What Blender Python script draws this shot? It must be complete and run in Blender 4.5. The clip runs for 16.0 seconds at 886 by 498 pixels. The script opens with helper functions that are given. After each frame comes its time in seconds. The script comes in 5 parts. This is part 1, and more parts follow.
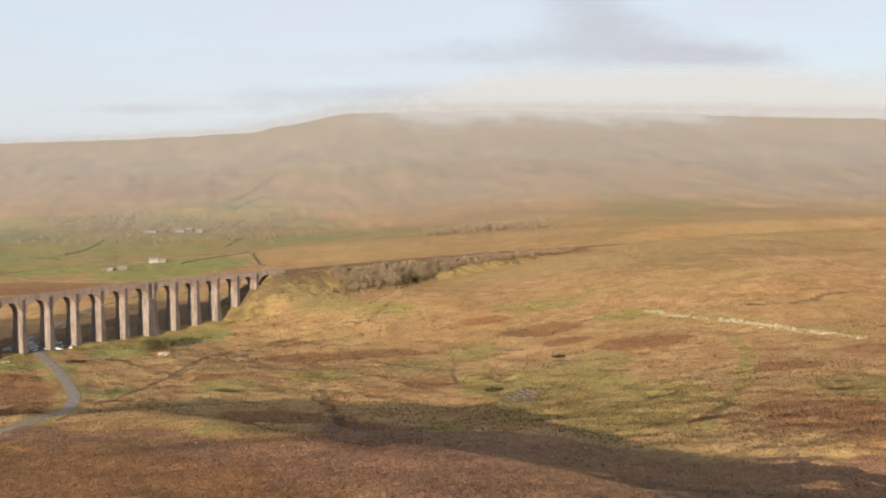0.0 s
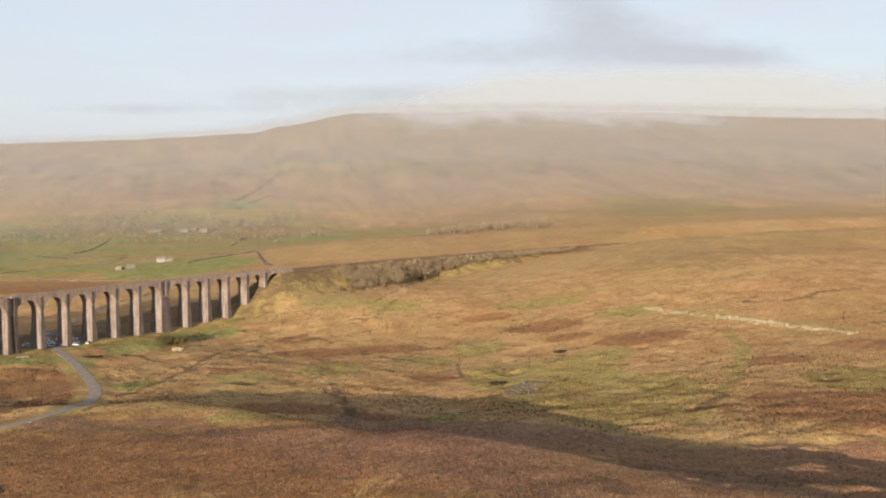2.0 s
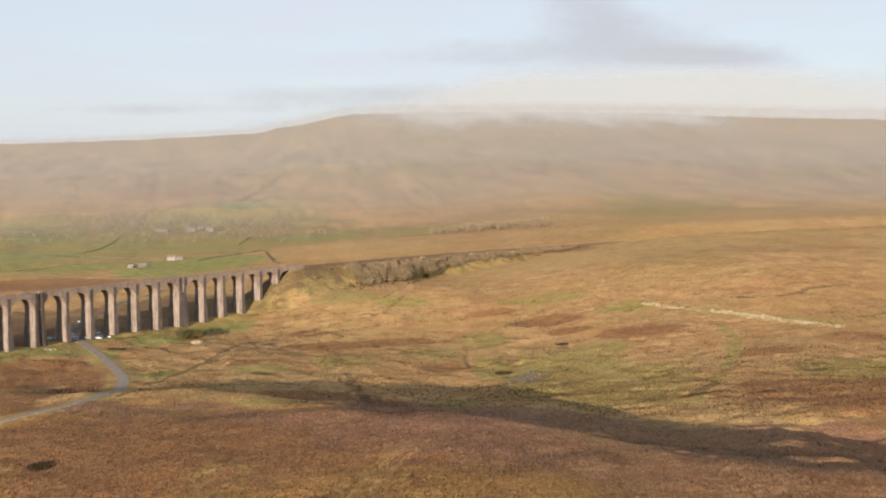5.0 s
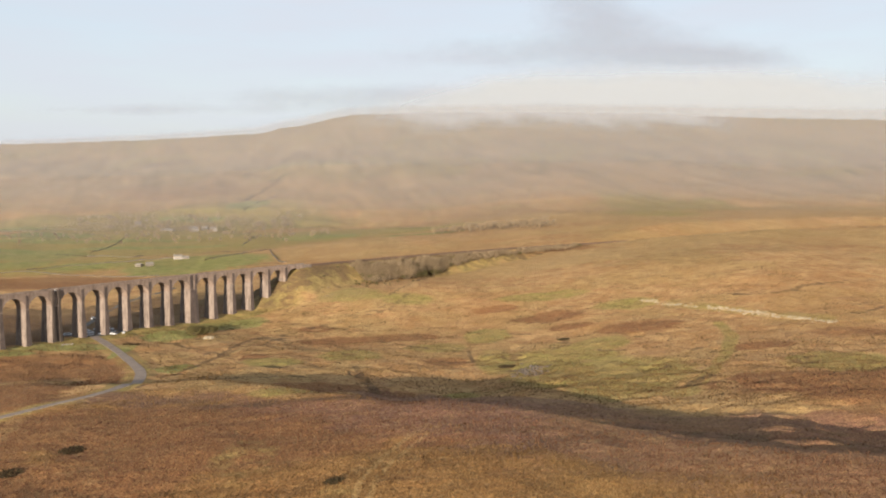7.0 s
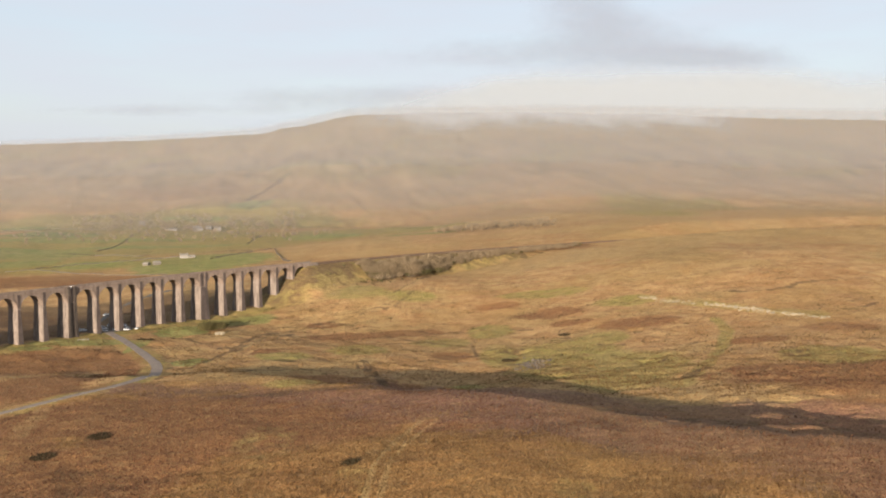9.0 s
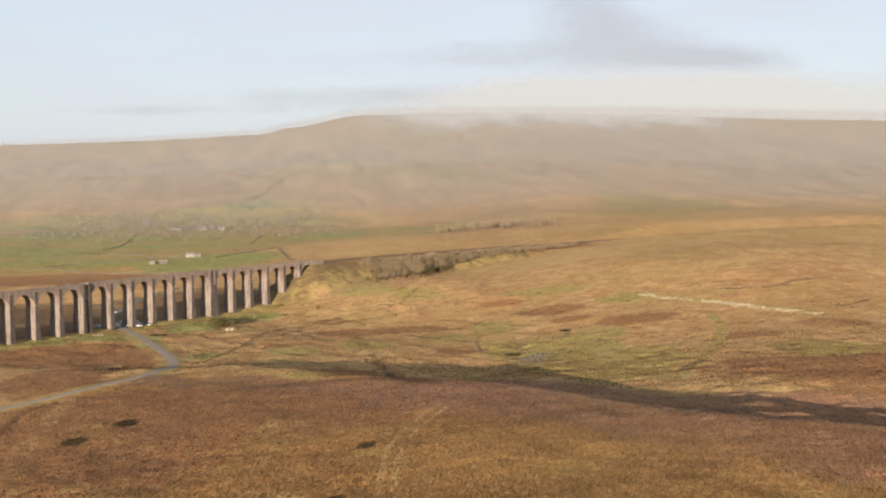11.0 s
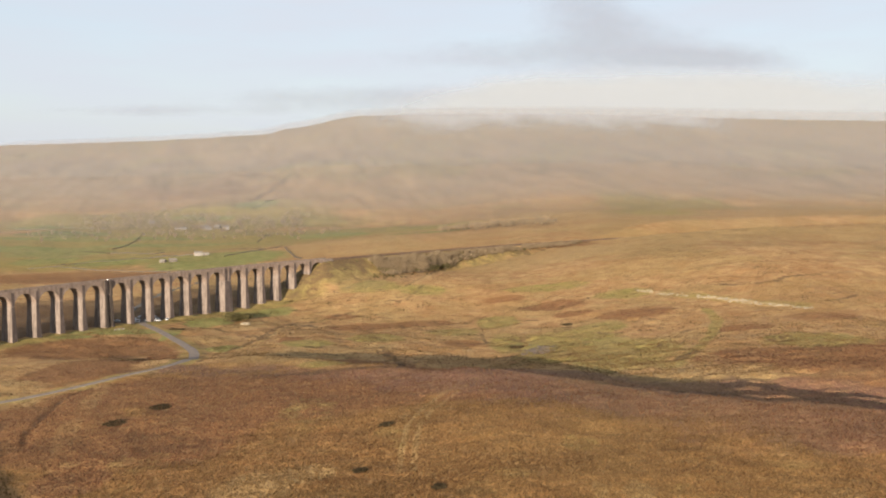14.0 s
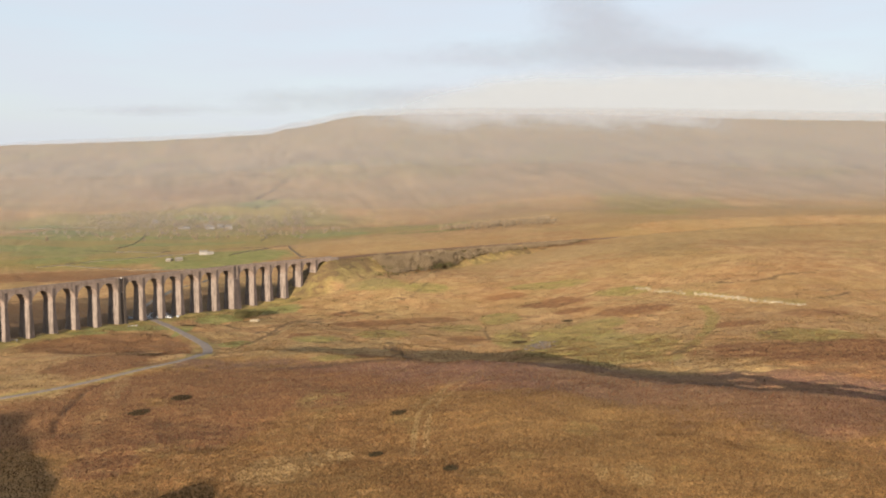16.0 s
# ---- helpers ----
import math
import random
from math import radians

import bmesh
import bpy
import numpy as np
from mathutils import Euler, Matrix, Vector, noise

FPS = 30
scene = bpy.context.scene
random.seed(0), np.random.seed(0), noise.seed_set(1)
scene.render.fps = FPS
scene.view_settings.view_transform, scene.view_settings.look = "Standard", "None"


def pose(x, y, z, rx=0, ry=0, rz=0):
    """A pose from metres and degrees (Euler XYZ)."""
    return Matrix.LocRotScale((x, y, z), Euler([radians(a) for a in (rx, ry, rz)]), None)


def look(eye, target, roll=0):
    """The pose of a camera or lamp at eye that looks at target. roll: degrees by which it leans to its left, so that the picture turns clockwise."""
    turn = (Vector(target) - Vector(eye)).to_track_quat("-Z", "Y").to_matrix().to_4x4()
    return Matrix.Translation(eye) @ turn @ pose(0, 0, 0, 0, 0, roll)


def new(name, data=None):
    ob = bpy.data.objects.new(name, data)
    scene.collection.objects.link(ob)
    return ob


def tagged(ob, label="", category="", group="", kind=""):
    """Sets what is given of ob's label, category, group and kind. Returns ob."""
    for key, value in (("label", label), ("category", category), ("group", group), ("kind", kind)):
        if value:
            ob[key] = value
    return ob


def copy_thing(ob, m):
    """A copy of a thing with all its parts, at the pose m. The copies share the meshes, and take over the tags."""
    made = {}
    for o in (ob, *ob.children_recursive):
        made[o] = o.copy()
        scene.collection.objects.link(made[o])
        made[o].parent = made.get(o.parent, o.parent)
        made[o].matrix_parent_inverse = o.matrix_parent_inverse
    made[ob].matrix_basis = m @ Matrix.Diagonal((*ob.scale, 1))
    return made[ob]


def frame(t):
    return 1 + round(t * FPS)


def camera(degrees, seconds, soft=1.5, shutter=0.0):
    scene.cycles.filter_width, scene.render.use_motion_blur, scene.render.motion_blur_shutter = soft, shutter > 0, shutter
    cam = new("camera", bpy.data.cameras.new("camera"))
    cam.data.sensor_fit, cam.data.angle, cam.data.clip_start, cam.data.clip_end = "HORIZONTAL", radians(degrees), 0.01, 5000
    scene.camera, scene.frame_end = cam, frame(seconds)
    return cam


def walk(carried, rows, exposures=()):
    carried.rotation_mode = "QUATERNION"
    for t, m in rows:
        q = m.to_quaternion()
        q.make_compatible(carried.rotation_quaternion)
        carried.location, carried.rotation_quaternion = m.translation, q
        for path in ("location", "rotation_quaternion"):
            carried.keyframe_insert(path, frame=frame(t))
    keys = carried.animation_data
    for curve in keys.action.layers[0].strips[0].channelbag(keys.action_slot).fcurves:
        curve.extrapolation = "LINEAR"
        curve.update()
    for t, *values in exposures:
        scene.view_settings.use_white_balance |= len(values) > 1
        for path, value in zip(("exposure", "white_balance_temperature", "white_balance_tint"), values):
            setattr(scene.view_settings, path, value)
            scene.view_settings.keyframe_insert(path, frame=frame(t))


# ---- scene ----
cam = camera(52.2, 16.0, soft=2.0)
PATH = [
    (0, pose(22.28, 127.30, 94.57, 85.337, 0, 0.054)),
    (1, pose(20.95, 119.50, 95.03, 85.325, 0, 0.065)),
    (2, pose(19.68, 111.72, 95.38, 85.316, 0, 0.079)),
    (3, pose(18.45, 103.93, 95.64, 85.311, 0, 0.094)),
    (4, pose(17.25, 96.14, 95.84, 85.308, 0, 0.110)),
    (5, pose(16.04, 88.34, 95.98, 85.307, 0, 0.124)),
    (6, pose(14.82, 80.51, 96.08, 85.308, 0, 0.136)),
    (7, pose(13.57, 72.66, 96.16, 85.310, 0, 0.145)),
    (8, pose(12.27, 64.78, 96.23, 85.313, 0, 0.150)),
    (9, pose(10.93, 56.86, 96.30, 85.315, 0, 0.150)),
    (10, pose(9.53, 48.89, 96.39, 85.317, 0, 0.145)),
    (11, pose(8.08, 40.88, 96.51, 85.317, 0, 0.134)),
    (12, pose(6.56, 32.82, 96.67, 85.316, 0, 0.118)),
    (13, pose(4.99, 24.71, 96.88, 85.312, 0, 0.096)),
    (14, pose(3.37, 16.53, 97.14, 85.304, 0, 0.069)),
    (15, pose(1.70, 8.30, 97.48, 85.293, 0, 0.037)),
    (16, pose(0.00, 0.00, 97.89, 85.278, 0, 0.000)),
]
walk(cam, PATH)
scene.view_settings.exposure = 2.08

# ---- sky and sun: low winter sun behind the camera, over its left shoulder ----
SUN_FROM = Vector((-0.238, -0.971, 0.0)).normalized()
SUN_UP = radians(9.0)
sun_data = bpy.data.lights.new("sun", "SUN")
sun_data.energy, sun_data.angle, sun_data.color = 2.55, radians(0.6), (1.0, 0.86, 0.70)
sun_lamp = new("sun", sun_data)
sun_lamp.matrix_world = look(SUN_FROM * math.cos(SUN_UP) * 900 + Vector((0, 0, math.sin(SUN_UP) * 900)), (0, 0, 0))

sky_world = bpy.data.worlds.new("sky")
scene.world = sky_world
sky_world.use_nodes = True
sn = sky_world.node_tree.nodes
sl = sky_world.node_tree.links
sn.clear()
sky = sn.new("ShaderNodeTexSky")
sky.sky_type, sky.sun_disc = "NISHITA", False
sky.sun_elevation, sky.sun_rotation = SUN_UP, math.atan2(SUN_FROM.x, SUN_FROM.y)
sky.air_density, sky.dust_density, sky.ozone_density = 1.0, 1.6, 1.2
sky_level = sn.new("ShaderNodeBackground")
sky_level.inputs["Strength"].default_value = 0.06
sl.new(sky.outputs[0], sky_level.inputs["Color"])
# thin high cloud drawn out in long streaks over the whole sky
where = sn.new("ShaderNodeTexCoord")
stretch = sn.new("ShaderNodeMapping")
stretch.inputs["Scale"].default_value = (1.6, 1.6, 9.0)
veil = sn.new("ShaderNodeTexNoise")
veil.inputs["Scale"].default_value, veil.inputs["Detail"].default_value, veil.inputs["Roughness"].default_value = 2.6, 7, 0.55
spread = sn.new("ShaderNodeMapRange")
spread.inputs[1].default_value, spread.inputs[2].default_value = 0.3, 0.72
spread.inputs[3].default_value, spread.inputs[4].default_value = 0.74, 0.97
sl.new(where.outputs["Generated"], stretch.inputs["Vector"])
sl.new(stretch.outputs[0], veil.inputs["Vector"])
sl.new(veil.outputs["Fac"], spread.inputs[0])
tone = sn.new("ShaderNodeValToRGB")
tone.color_ramp.elements[0].color, tone.color_ramp.elements[1].color = (0.79, 0.865, 1.02, 1), (0.885, 0.91, 0.985, 1)
sl.new(veil.outputs["Fac"], tone.inputs[0])
cloud_level = sn.new("ShaderNodeBackground")
cloud_level.inputs["Strength"].default_value = 0.198
sl.new(tone.outputs[0], cloud_level.inputs["Color"])
# the veil is thick towards the horizon and thins overhead
height = sn.new("ShaderNodeSeparateXYZ")
sl.new(where.outputs["Generated"], height.inputs[0])
thin = sn.new("ShaderNodeMapRange")
thin.inputs[1].default_value, thin.inputs[2].default_value, thin.inputs[3].default_value, thin.inputs[4].default_value = 0.2, 0.6, 1.0, 0.65
sl.new(height.outputs["Z"], thin.inputs[0])
amount = sn.new("ShaderNodeMath")
amount.operation = "MULTIPLY"
sl.new(spread.outputs[0], amount.inputs[0])
sl.new(thin.outputs[0], amount.inputs[1])
blend = sn.new("ShaderNodeMixShader")
sl.new(amount.outputs[0], blend.inputs[0])
sl.new(sky_level.outputs[0], blend.inputs[1])
sl.new(cloud_level.outputs[0], blend.inputs[2])
sky_out = sn.new("ShaderNodeOutputWorld")
sl.new(blend.outputs[0], sky_out.inputs["Surface"])
# ---- the lie of the land ----


def fade(a, b, v):
    """0 at a, 1 at b, smooth between."""
    k = np.clip((v - a) / (b - a), 0.0, 1.0)
    return k * k * (3 - 2 * k)


def sig(v):
    return 1.0 / (1.0 + np.exp(-np.clip(v, -40, 40)))


TABLE = np.random.RandomState(7).rand(256, 256)


def speckle(x, y, size):
    """Smooth value noise, 0 to 1, over lumps of the given size in metres."""
    u, v = np.asarray(x, float) / size, np.asarray(y, float) / size
    i, j = np.floor(u).astype(int), np.floor(v).astype(int)
    a, b = u - i, v - j
    a, b = a * a * (3 - 2 * a), b * b * (3 - 2 * b)
    t = lambda m, n: TABLE[m % 256, n % 256]
    return (t(i, j) * (1 - a) + t(i + 1, j) * a) * (1 - b) + (t(i, j + 1) * (1 - a) + t(i + 1, j + 1) * a) * b


def rough(x, y, size, octaves=3):
    """Layered value noise around zero."""
    total, weight = 0.0, 1.0
    for k in range(octaves):
        total = total + weight * (speckle(x * 0.8 + y * 0.6 + 31 * k, y * 0.8 - x * 0.6 - 17 * k, size) - 0.5)
        size, weight = size / 2.1, weight * 0.5
    return total


# the railway: a long gentle curve, over the viaduct and on along its bank
LINE_X, LINE_Y, LINE_DIR, LINE_BEND = -160.5, 659.8, radians(51.87), -0.000644
HALF_WIDTH = 4.6
S_END = 105.0        # where the viaduct meets its northern abutment


def line_at(s, side=0.0):
    """Place on the line s metres along it; side: metres to the camera's side of the near face."""
    a = LINE_DIR + LINE_BEND * s
    r = 1 / LINE_BEND
    x = LINE_X + r * (np.sin(a) - np.sin(LINE_DIR))
    y = LINE_Y - r * (np.cos(a) - np.cos(LINE_DIR))
    return x + side * np.sin(a), y - side * np.cos(a)


def line_near(x, y):
    """How far along the line, and how far from its middle, a place lies (exact: the line is an arc)."""
    r = 1 / LINE_BEND
    cx, cy = LINE_X - r * math.sin(LINE_DIR), LINE_Y + r * math.cos(LINE_DIR)
    dx, dy = x - cx, y - cy
    ang = np.arctan2(dy, dx) - math.pi / 2
    s = (ang - LINE_DIR + math.pi) % (2 * math.pi) - math.pi
    s = s / LINE_BEND
    off = np.hypot(dx, dy) - abs(r)          # positive: outer side, away from the camera
    return s, off - HALF_WIDTH


def crest_y(x):
    """The brow of the near moor, beyond which the ground drops into the basin."""
    return np.interp(x, (-240, -112, -65, -14, 20, 47, 66, 84, 104, 130, 178, 280, 400), (480, 458, 441, 406, 366, 347, 336, 320, 305, 299, 289, 258, 226)) + (4 * np.sin(x / 17.0) + 2.5 * np.sin(x / 7.3)) * (1 - 0.5 * fade(0, 60, x))


def along(x, y, knots, width):
    """1 on a winding strip through the knots, 0 beyond it."""
    best = np.zeros_like(x)
    for (ax, ay), (bx, by) in zip(knots, knots[1:]):
        dx, dy = bx - ax, by - ay
        k = np.clip(((x - ax) * dx + (y - ay) * dy) / (dx * dx + dy * dy), 0, 1)
        d = np.hypot(x - ax - k * dx, y - ay - k * dy)
        best = np.maximum(best, 1 - fade(width * 0.5, width * 1.3, d))
    return best


ROAD = ((-236, 690), (-226, 662), (-213, 636), (-195, 606), (-168, 564), (-147, 528), (-132, 498), (-124, 468), (-121, 442), (-126, 424), (-135, 412), (-143, 402),
        (-152, 392), (-164, 381), (-180, 370), (-205, 358), (-260, 345), (-330, 335))

NEAR_KNOLLS = (
    (50, 449, 20, 3.2), (28, 320, 115, 9.4), (140, 340, 85, 1.2), (-112, 342, 85, 1.8), (-28, 271, 58, 0.7), (56, 414, 48, 1.2),
    (-14, 455, 52, -2.1), (-120, 466, 76, 2.2), (122, 497, 68, -0.9), (178, 414, 68, 10.5), (0, 62, 190, 2.8), (-280, 258, 190, 6.1),
    (300, 207, 190, 14.4), (-50, 430, 16, 4.2), (-84, 444, 15, 1.4), (-18, 396, 17, 3.8), (12, 370, 20, 3.4),
)
BASIN_KNOLLS = (
    (206, 548, 86, 9.7), (80, 580, 68, 1.7), (0, 632, 78, -0.5), (-93, 642, 78, -6.7), (-206, 580, 115, -0.8), (150, 632, 58, -0.6),
    (-47, 735, 58, 13.3), (-56, 518, 68, 5.1), (280, 662, 105, 7.8), (187, 745, 86, 7.1), (-325, 1086, 340, -6.7), (375, 1300, 430, 12.3),
    (-28, 1035, 290, 7.4), (-150, 620, 60, 6.2), (-240, 520, 80, 2.6), (-285, 715, 60, -5.0), (-45, 470, 18, -2.2), (20, 470, 20, -3.0), (-85, 1225, 95, 4.5),
)
RUSH_BEDS = ((-102, 346, 5.5), (-111.5, 326, 5.5), (-20, 261, 3.0), (2, 243, 2.6), (-15, 299, 3.6), (-166, 584, 7), (-150, 592, 5), (44, 518, 6), (80, 575, 4.5))
HOLLOWS = ((-9, 466, 10, 4.6), (40, 438, 8, 3.0), (-60, 462, 9, 2.0), (59, 458, 7, 2.6), (51, 540, 6, 1.7), (108, 484, 5, 1.5), (114, 436, 5, 1.6),
           (173, 468, 6, 1.9), (-71, 512, 6, 1.5), (-147, 594, 6, 1.6), (81, 568, 4, 1.2), (-24, 487, 4, 1.8), (-31, 501, 3, 1.4), (-22, 599, 4, 1.2), (120, 564, 4, 1.2))


def ridge_height(x):
    """The skyline of the great hill."""
    return np.interp(x, (-3000, -1640, -1500, -1000, -640, -600, -555, -490, -430, -370, -300, -100, 300, 700, 1300, 1700, 3000),
                     (110, 172, 196, 214, 236, 242, 258, 265, 277, 293, 305, 310, 312, 310, 300, 298, 240))


def ground_base(x, y):
    h = -5.5 + 37 * sig((x - 60) / 105.0) * sig((y - 665) / 60.0)
    # the brow: a short scarp to the west, a long even slope into the basin to the east
    east = fade(-12, 34, x)
    past = y - crest_y(x)
    scarp = (5 + 4.5 * fade(-80, 0, x)) * (sig(-past / 5.0) - 0.5)
    ramp = np.clip((past + 3 * np.sin(x / 11.0)) / np.interp(x, (0, 40, 90, 140), (95, 89, 74, 60)), 0, 1)
    slope = np.interp(x, (110, 180), (6.8, 4.0)) - np.interp(x, (20, 90, 130, 180, 230), (12.2, 12.0, 10.8, 8.0, 6.0)) * ramp
    h = h + ((1 - east) * scarp + east * slope) * fade(-260, -120, x)
    # hummocks and peaty gutters on and below the brow
    zone = fade(35, 75, x) * fade(-4, 8, past) * (1 - fade(60, 95, past))
    h = h + zone * (3.1 * rough(x * 0.45, y, 15, 2) + 1.4 * rough(x * 0.6, y, 5, 2))
    h = h - 1.0 * fade(58, 85, x) * fade(0.25, 0.5, speckle(x, y * 0.3, 30)) * np.exp(-((past - 5 - 9 * rough(x, y * 0.2, 24, 2)) / 8.0) ** 2)
    # the sharp lip of the brow to the east
    h = h + np.interp(x, (62, 88, 104, 130), (0, 3.4, 2.9, 2.9)) * sig(-(past - 9) / 4.0) * fade(-80, -10, past)
    # the moor swells and then rolls gently over towards the brow
    h = h + 1.7 * fade(-150, -75, past) * (1 - fade(-62, 0, past)) * fade(-170, -110, x)
    return h


def ground_z(x, y, detail=1.0):
    x, y = np.asarray(x, float), np.asarray(y, float)
    h = ground_base(x, y)
    for cx, cy, r, dz in NEAR_KNOLLS + BASIN_KNOLLS:
        h = h + dz * np.exp(-((x - cx) ** 2 + (y - cy) ** 2) / (2.0 * r * r))
    # spurs behind and beside the camera's way that throw the long shadows
    h = h + np.interp(x, (-416, -326, -237, -199, -162, -132, -116, -104), (0, 17.5, 33.4, 32, 25, 17.5, 7, 0)) * np.exp(-((y - 166) / 34.0) ** 2) + 15.5 * np.exp(-(((x + 84) / 18) ** 2 + ((y - 178) / 24) ** 2))
    # the dale floor tilts down to the west beyond the line, then the great hill climbs
    top = ridge_height(x)
    up = np.clip((y - 1750 - 0.10 * (x + 300)) / 1470.0, 0, 1.6)
    rise = np.where(up < 1, 0.55 * up + 0.45 * up ** 2.0, 1 - 0.25 * (up - 1))
    foot = h
    h = foot + (top - foot) * np.clip(rise, 0, 1)
    h = np.where(up >= 1, top * (1 - 0.25 * (up - 1)), h)
    if detail:
        detail = detail * (1 - along(x, y, ROAD, 7.0))
        far = fade(900, 2200, y)
        h = h + detail * (1.5 * rough(x, y, 38) + (0.55 + 0.2 * fade(0, 40, y - crest_y(x))) * rough(x * 0.8, y, 9, 3) + 0.75 * fade(0, 40, y - crest_y(x)) * rough(x * 0.6, y, 4.2, 2)) * (1 - 0.3 * far) + far * detail * fade(1.0, 0.82, up) * (12 * rough(x, y, 420) + 5 * rough(x * 0.5, y, 90) + 10 * rough(x + 0.25 * y, y * 0.3, 95))
    for cx, cy, r, dz in HOLLOWS:
        d = np.hypot(x - cx, (y - cy) * 1.15) / r
        h = h - dz * np.exp(-d ** 4)
    # a gully that winds down from the lane
    h = h - 0.5 * along(x, y, ((-148, 387), (-149, 369), (-145, 347), (-141, 325), (-136, 310)), 1.7)
    # railway bank and cutting past the abutment
    s, off = line_near(x, y)
    ahead = np.maximum(S_END - 1 - s, 0)
    away = np.hypot(np.maximum(np.abs(off) - 5.5, 0), ahead)
    bank = 27.7 - away / 1.55
    on = (s > 20) & (s < 1500)
    h = np.where(on, np.maximum(h, bank), h)
    cut = 27.7 + np.maximum(np.abs(off) - 7, 0) / 5.0
    h = np.where((s > S_END) & (s < 1500), np.minimum(h, cut), h)
    return h


# ---- materials ----
class Nodes:
    """A material's node tree, built by short calls."""

    def __init__(self, name):
        self.mat = bpy.data.materials.new(name)
        self.mat.use_nodes = True
        self.n, self.l = self.mat.node_tree.nodes, self.mat.node_tree.links
        self.bsdf = self.n["Principled BSDF"]
        self.out = self.n["Material Output"]
        self.place = self.n.new("ShaderNodeNewGeometry").outputs["Position"]

    def put(self, socket, value):
        if isinstance(value, bpy.types.NodeSocket):
            self.l.new(value, socket)
        else:
            socket.default_value = value

    def noise(self, scale, detail=4.0, rough=0.55, stretch=(1, 1, 1), vector=None, turn=0.0):
        m = self.n.new("ShaderNodeMapping")
        m.inputs["Scale"].default_value = stretch
        m.inputs["Rotation"].default_value = (0, 0, turn)
        self.l.new(vector or self.place, m.inputs["Vector"])
        t = self.n.new("ShaderNodeTexNoise")
        t.inputs["Scale"].default_value, t.inputs["Detail"].default_value, t.inputs["Roughness"].default_value = scale, detail, rough
        self.l.new(m.outputs[0], t.inputs["Vector"])
        return t.outputs["Fac"]

    def span(self, value, a, b, c=0.0, d=1.0):
        m = self.n.new("ShaderNodeMapRange")
        m.interpolation_type = "SMOOTHSTEP"
        self.put(m.inputs[0], value)
        for k, v in enumerate((a, b, c, d)):
            m.inputs[k + 1].default_value = v
        return m.outputs[0]

    def math(self, kind, a, b):
        m = self.n.new("ShaderNodeMath")
        m.operation = kind
        self.put(m.inputs[0], a), self.put(m.inputs[1], b)
        return m.outputs[0]

    def mix(self, fac, a, b, kind="MIX"):
        m = self.n.new("ShaderNodeMix")
        m.data_type, m.blend_type = "RGBA", kind
        self.put(m.inputs[0], fac)
        for s, v in ((m.inputs[6], a), (m.inputs[7], b)):
            self.put(s, (*v, 1) if isinstance(v, tuple) and len(v) == 3 else v)
        return m.outputs[2]

    def attribute(self, name):
        a = self.n.new("ShaderNodeAttribute")
        a.attribute_name = name
        return a.outputs["Fac"]

    def bump(self, height, strength, distance):
        b = self.n.new("ShaderNodeBump")
        b.inputs["Strength"].default_value, b.inputs["Distance"].default_value = strength, distance
        self.l.new(height, b.inputs["Height"])
        self.l.new(b.outputs[0], self.bsdf.inputs["Normal"])

    def finish(self, color, rough=0.85, metal=0.0, spec=0.3):
        self.put(self.bsdf.inputs["Base Color"], (*color, 1) if isinstance(color, tuple) and len(color) == 3 else color)
        self.put(self.bsdf.inputs["Roughness"], rough)
        self.bsdf.inputs["Metallic"].default_value = metal
        self.bsdf.inputs["Specular IOR Level"].default_value = spec
        return self.mat


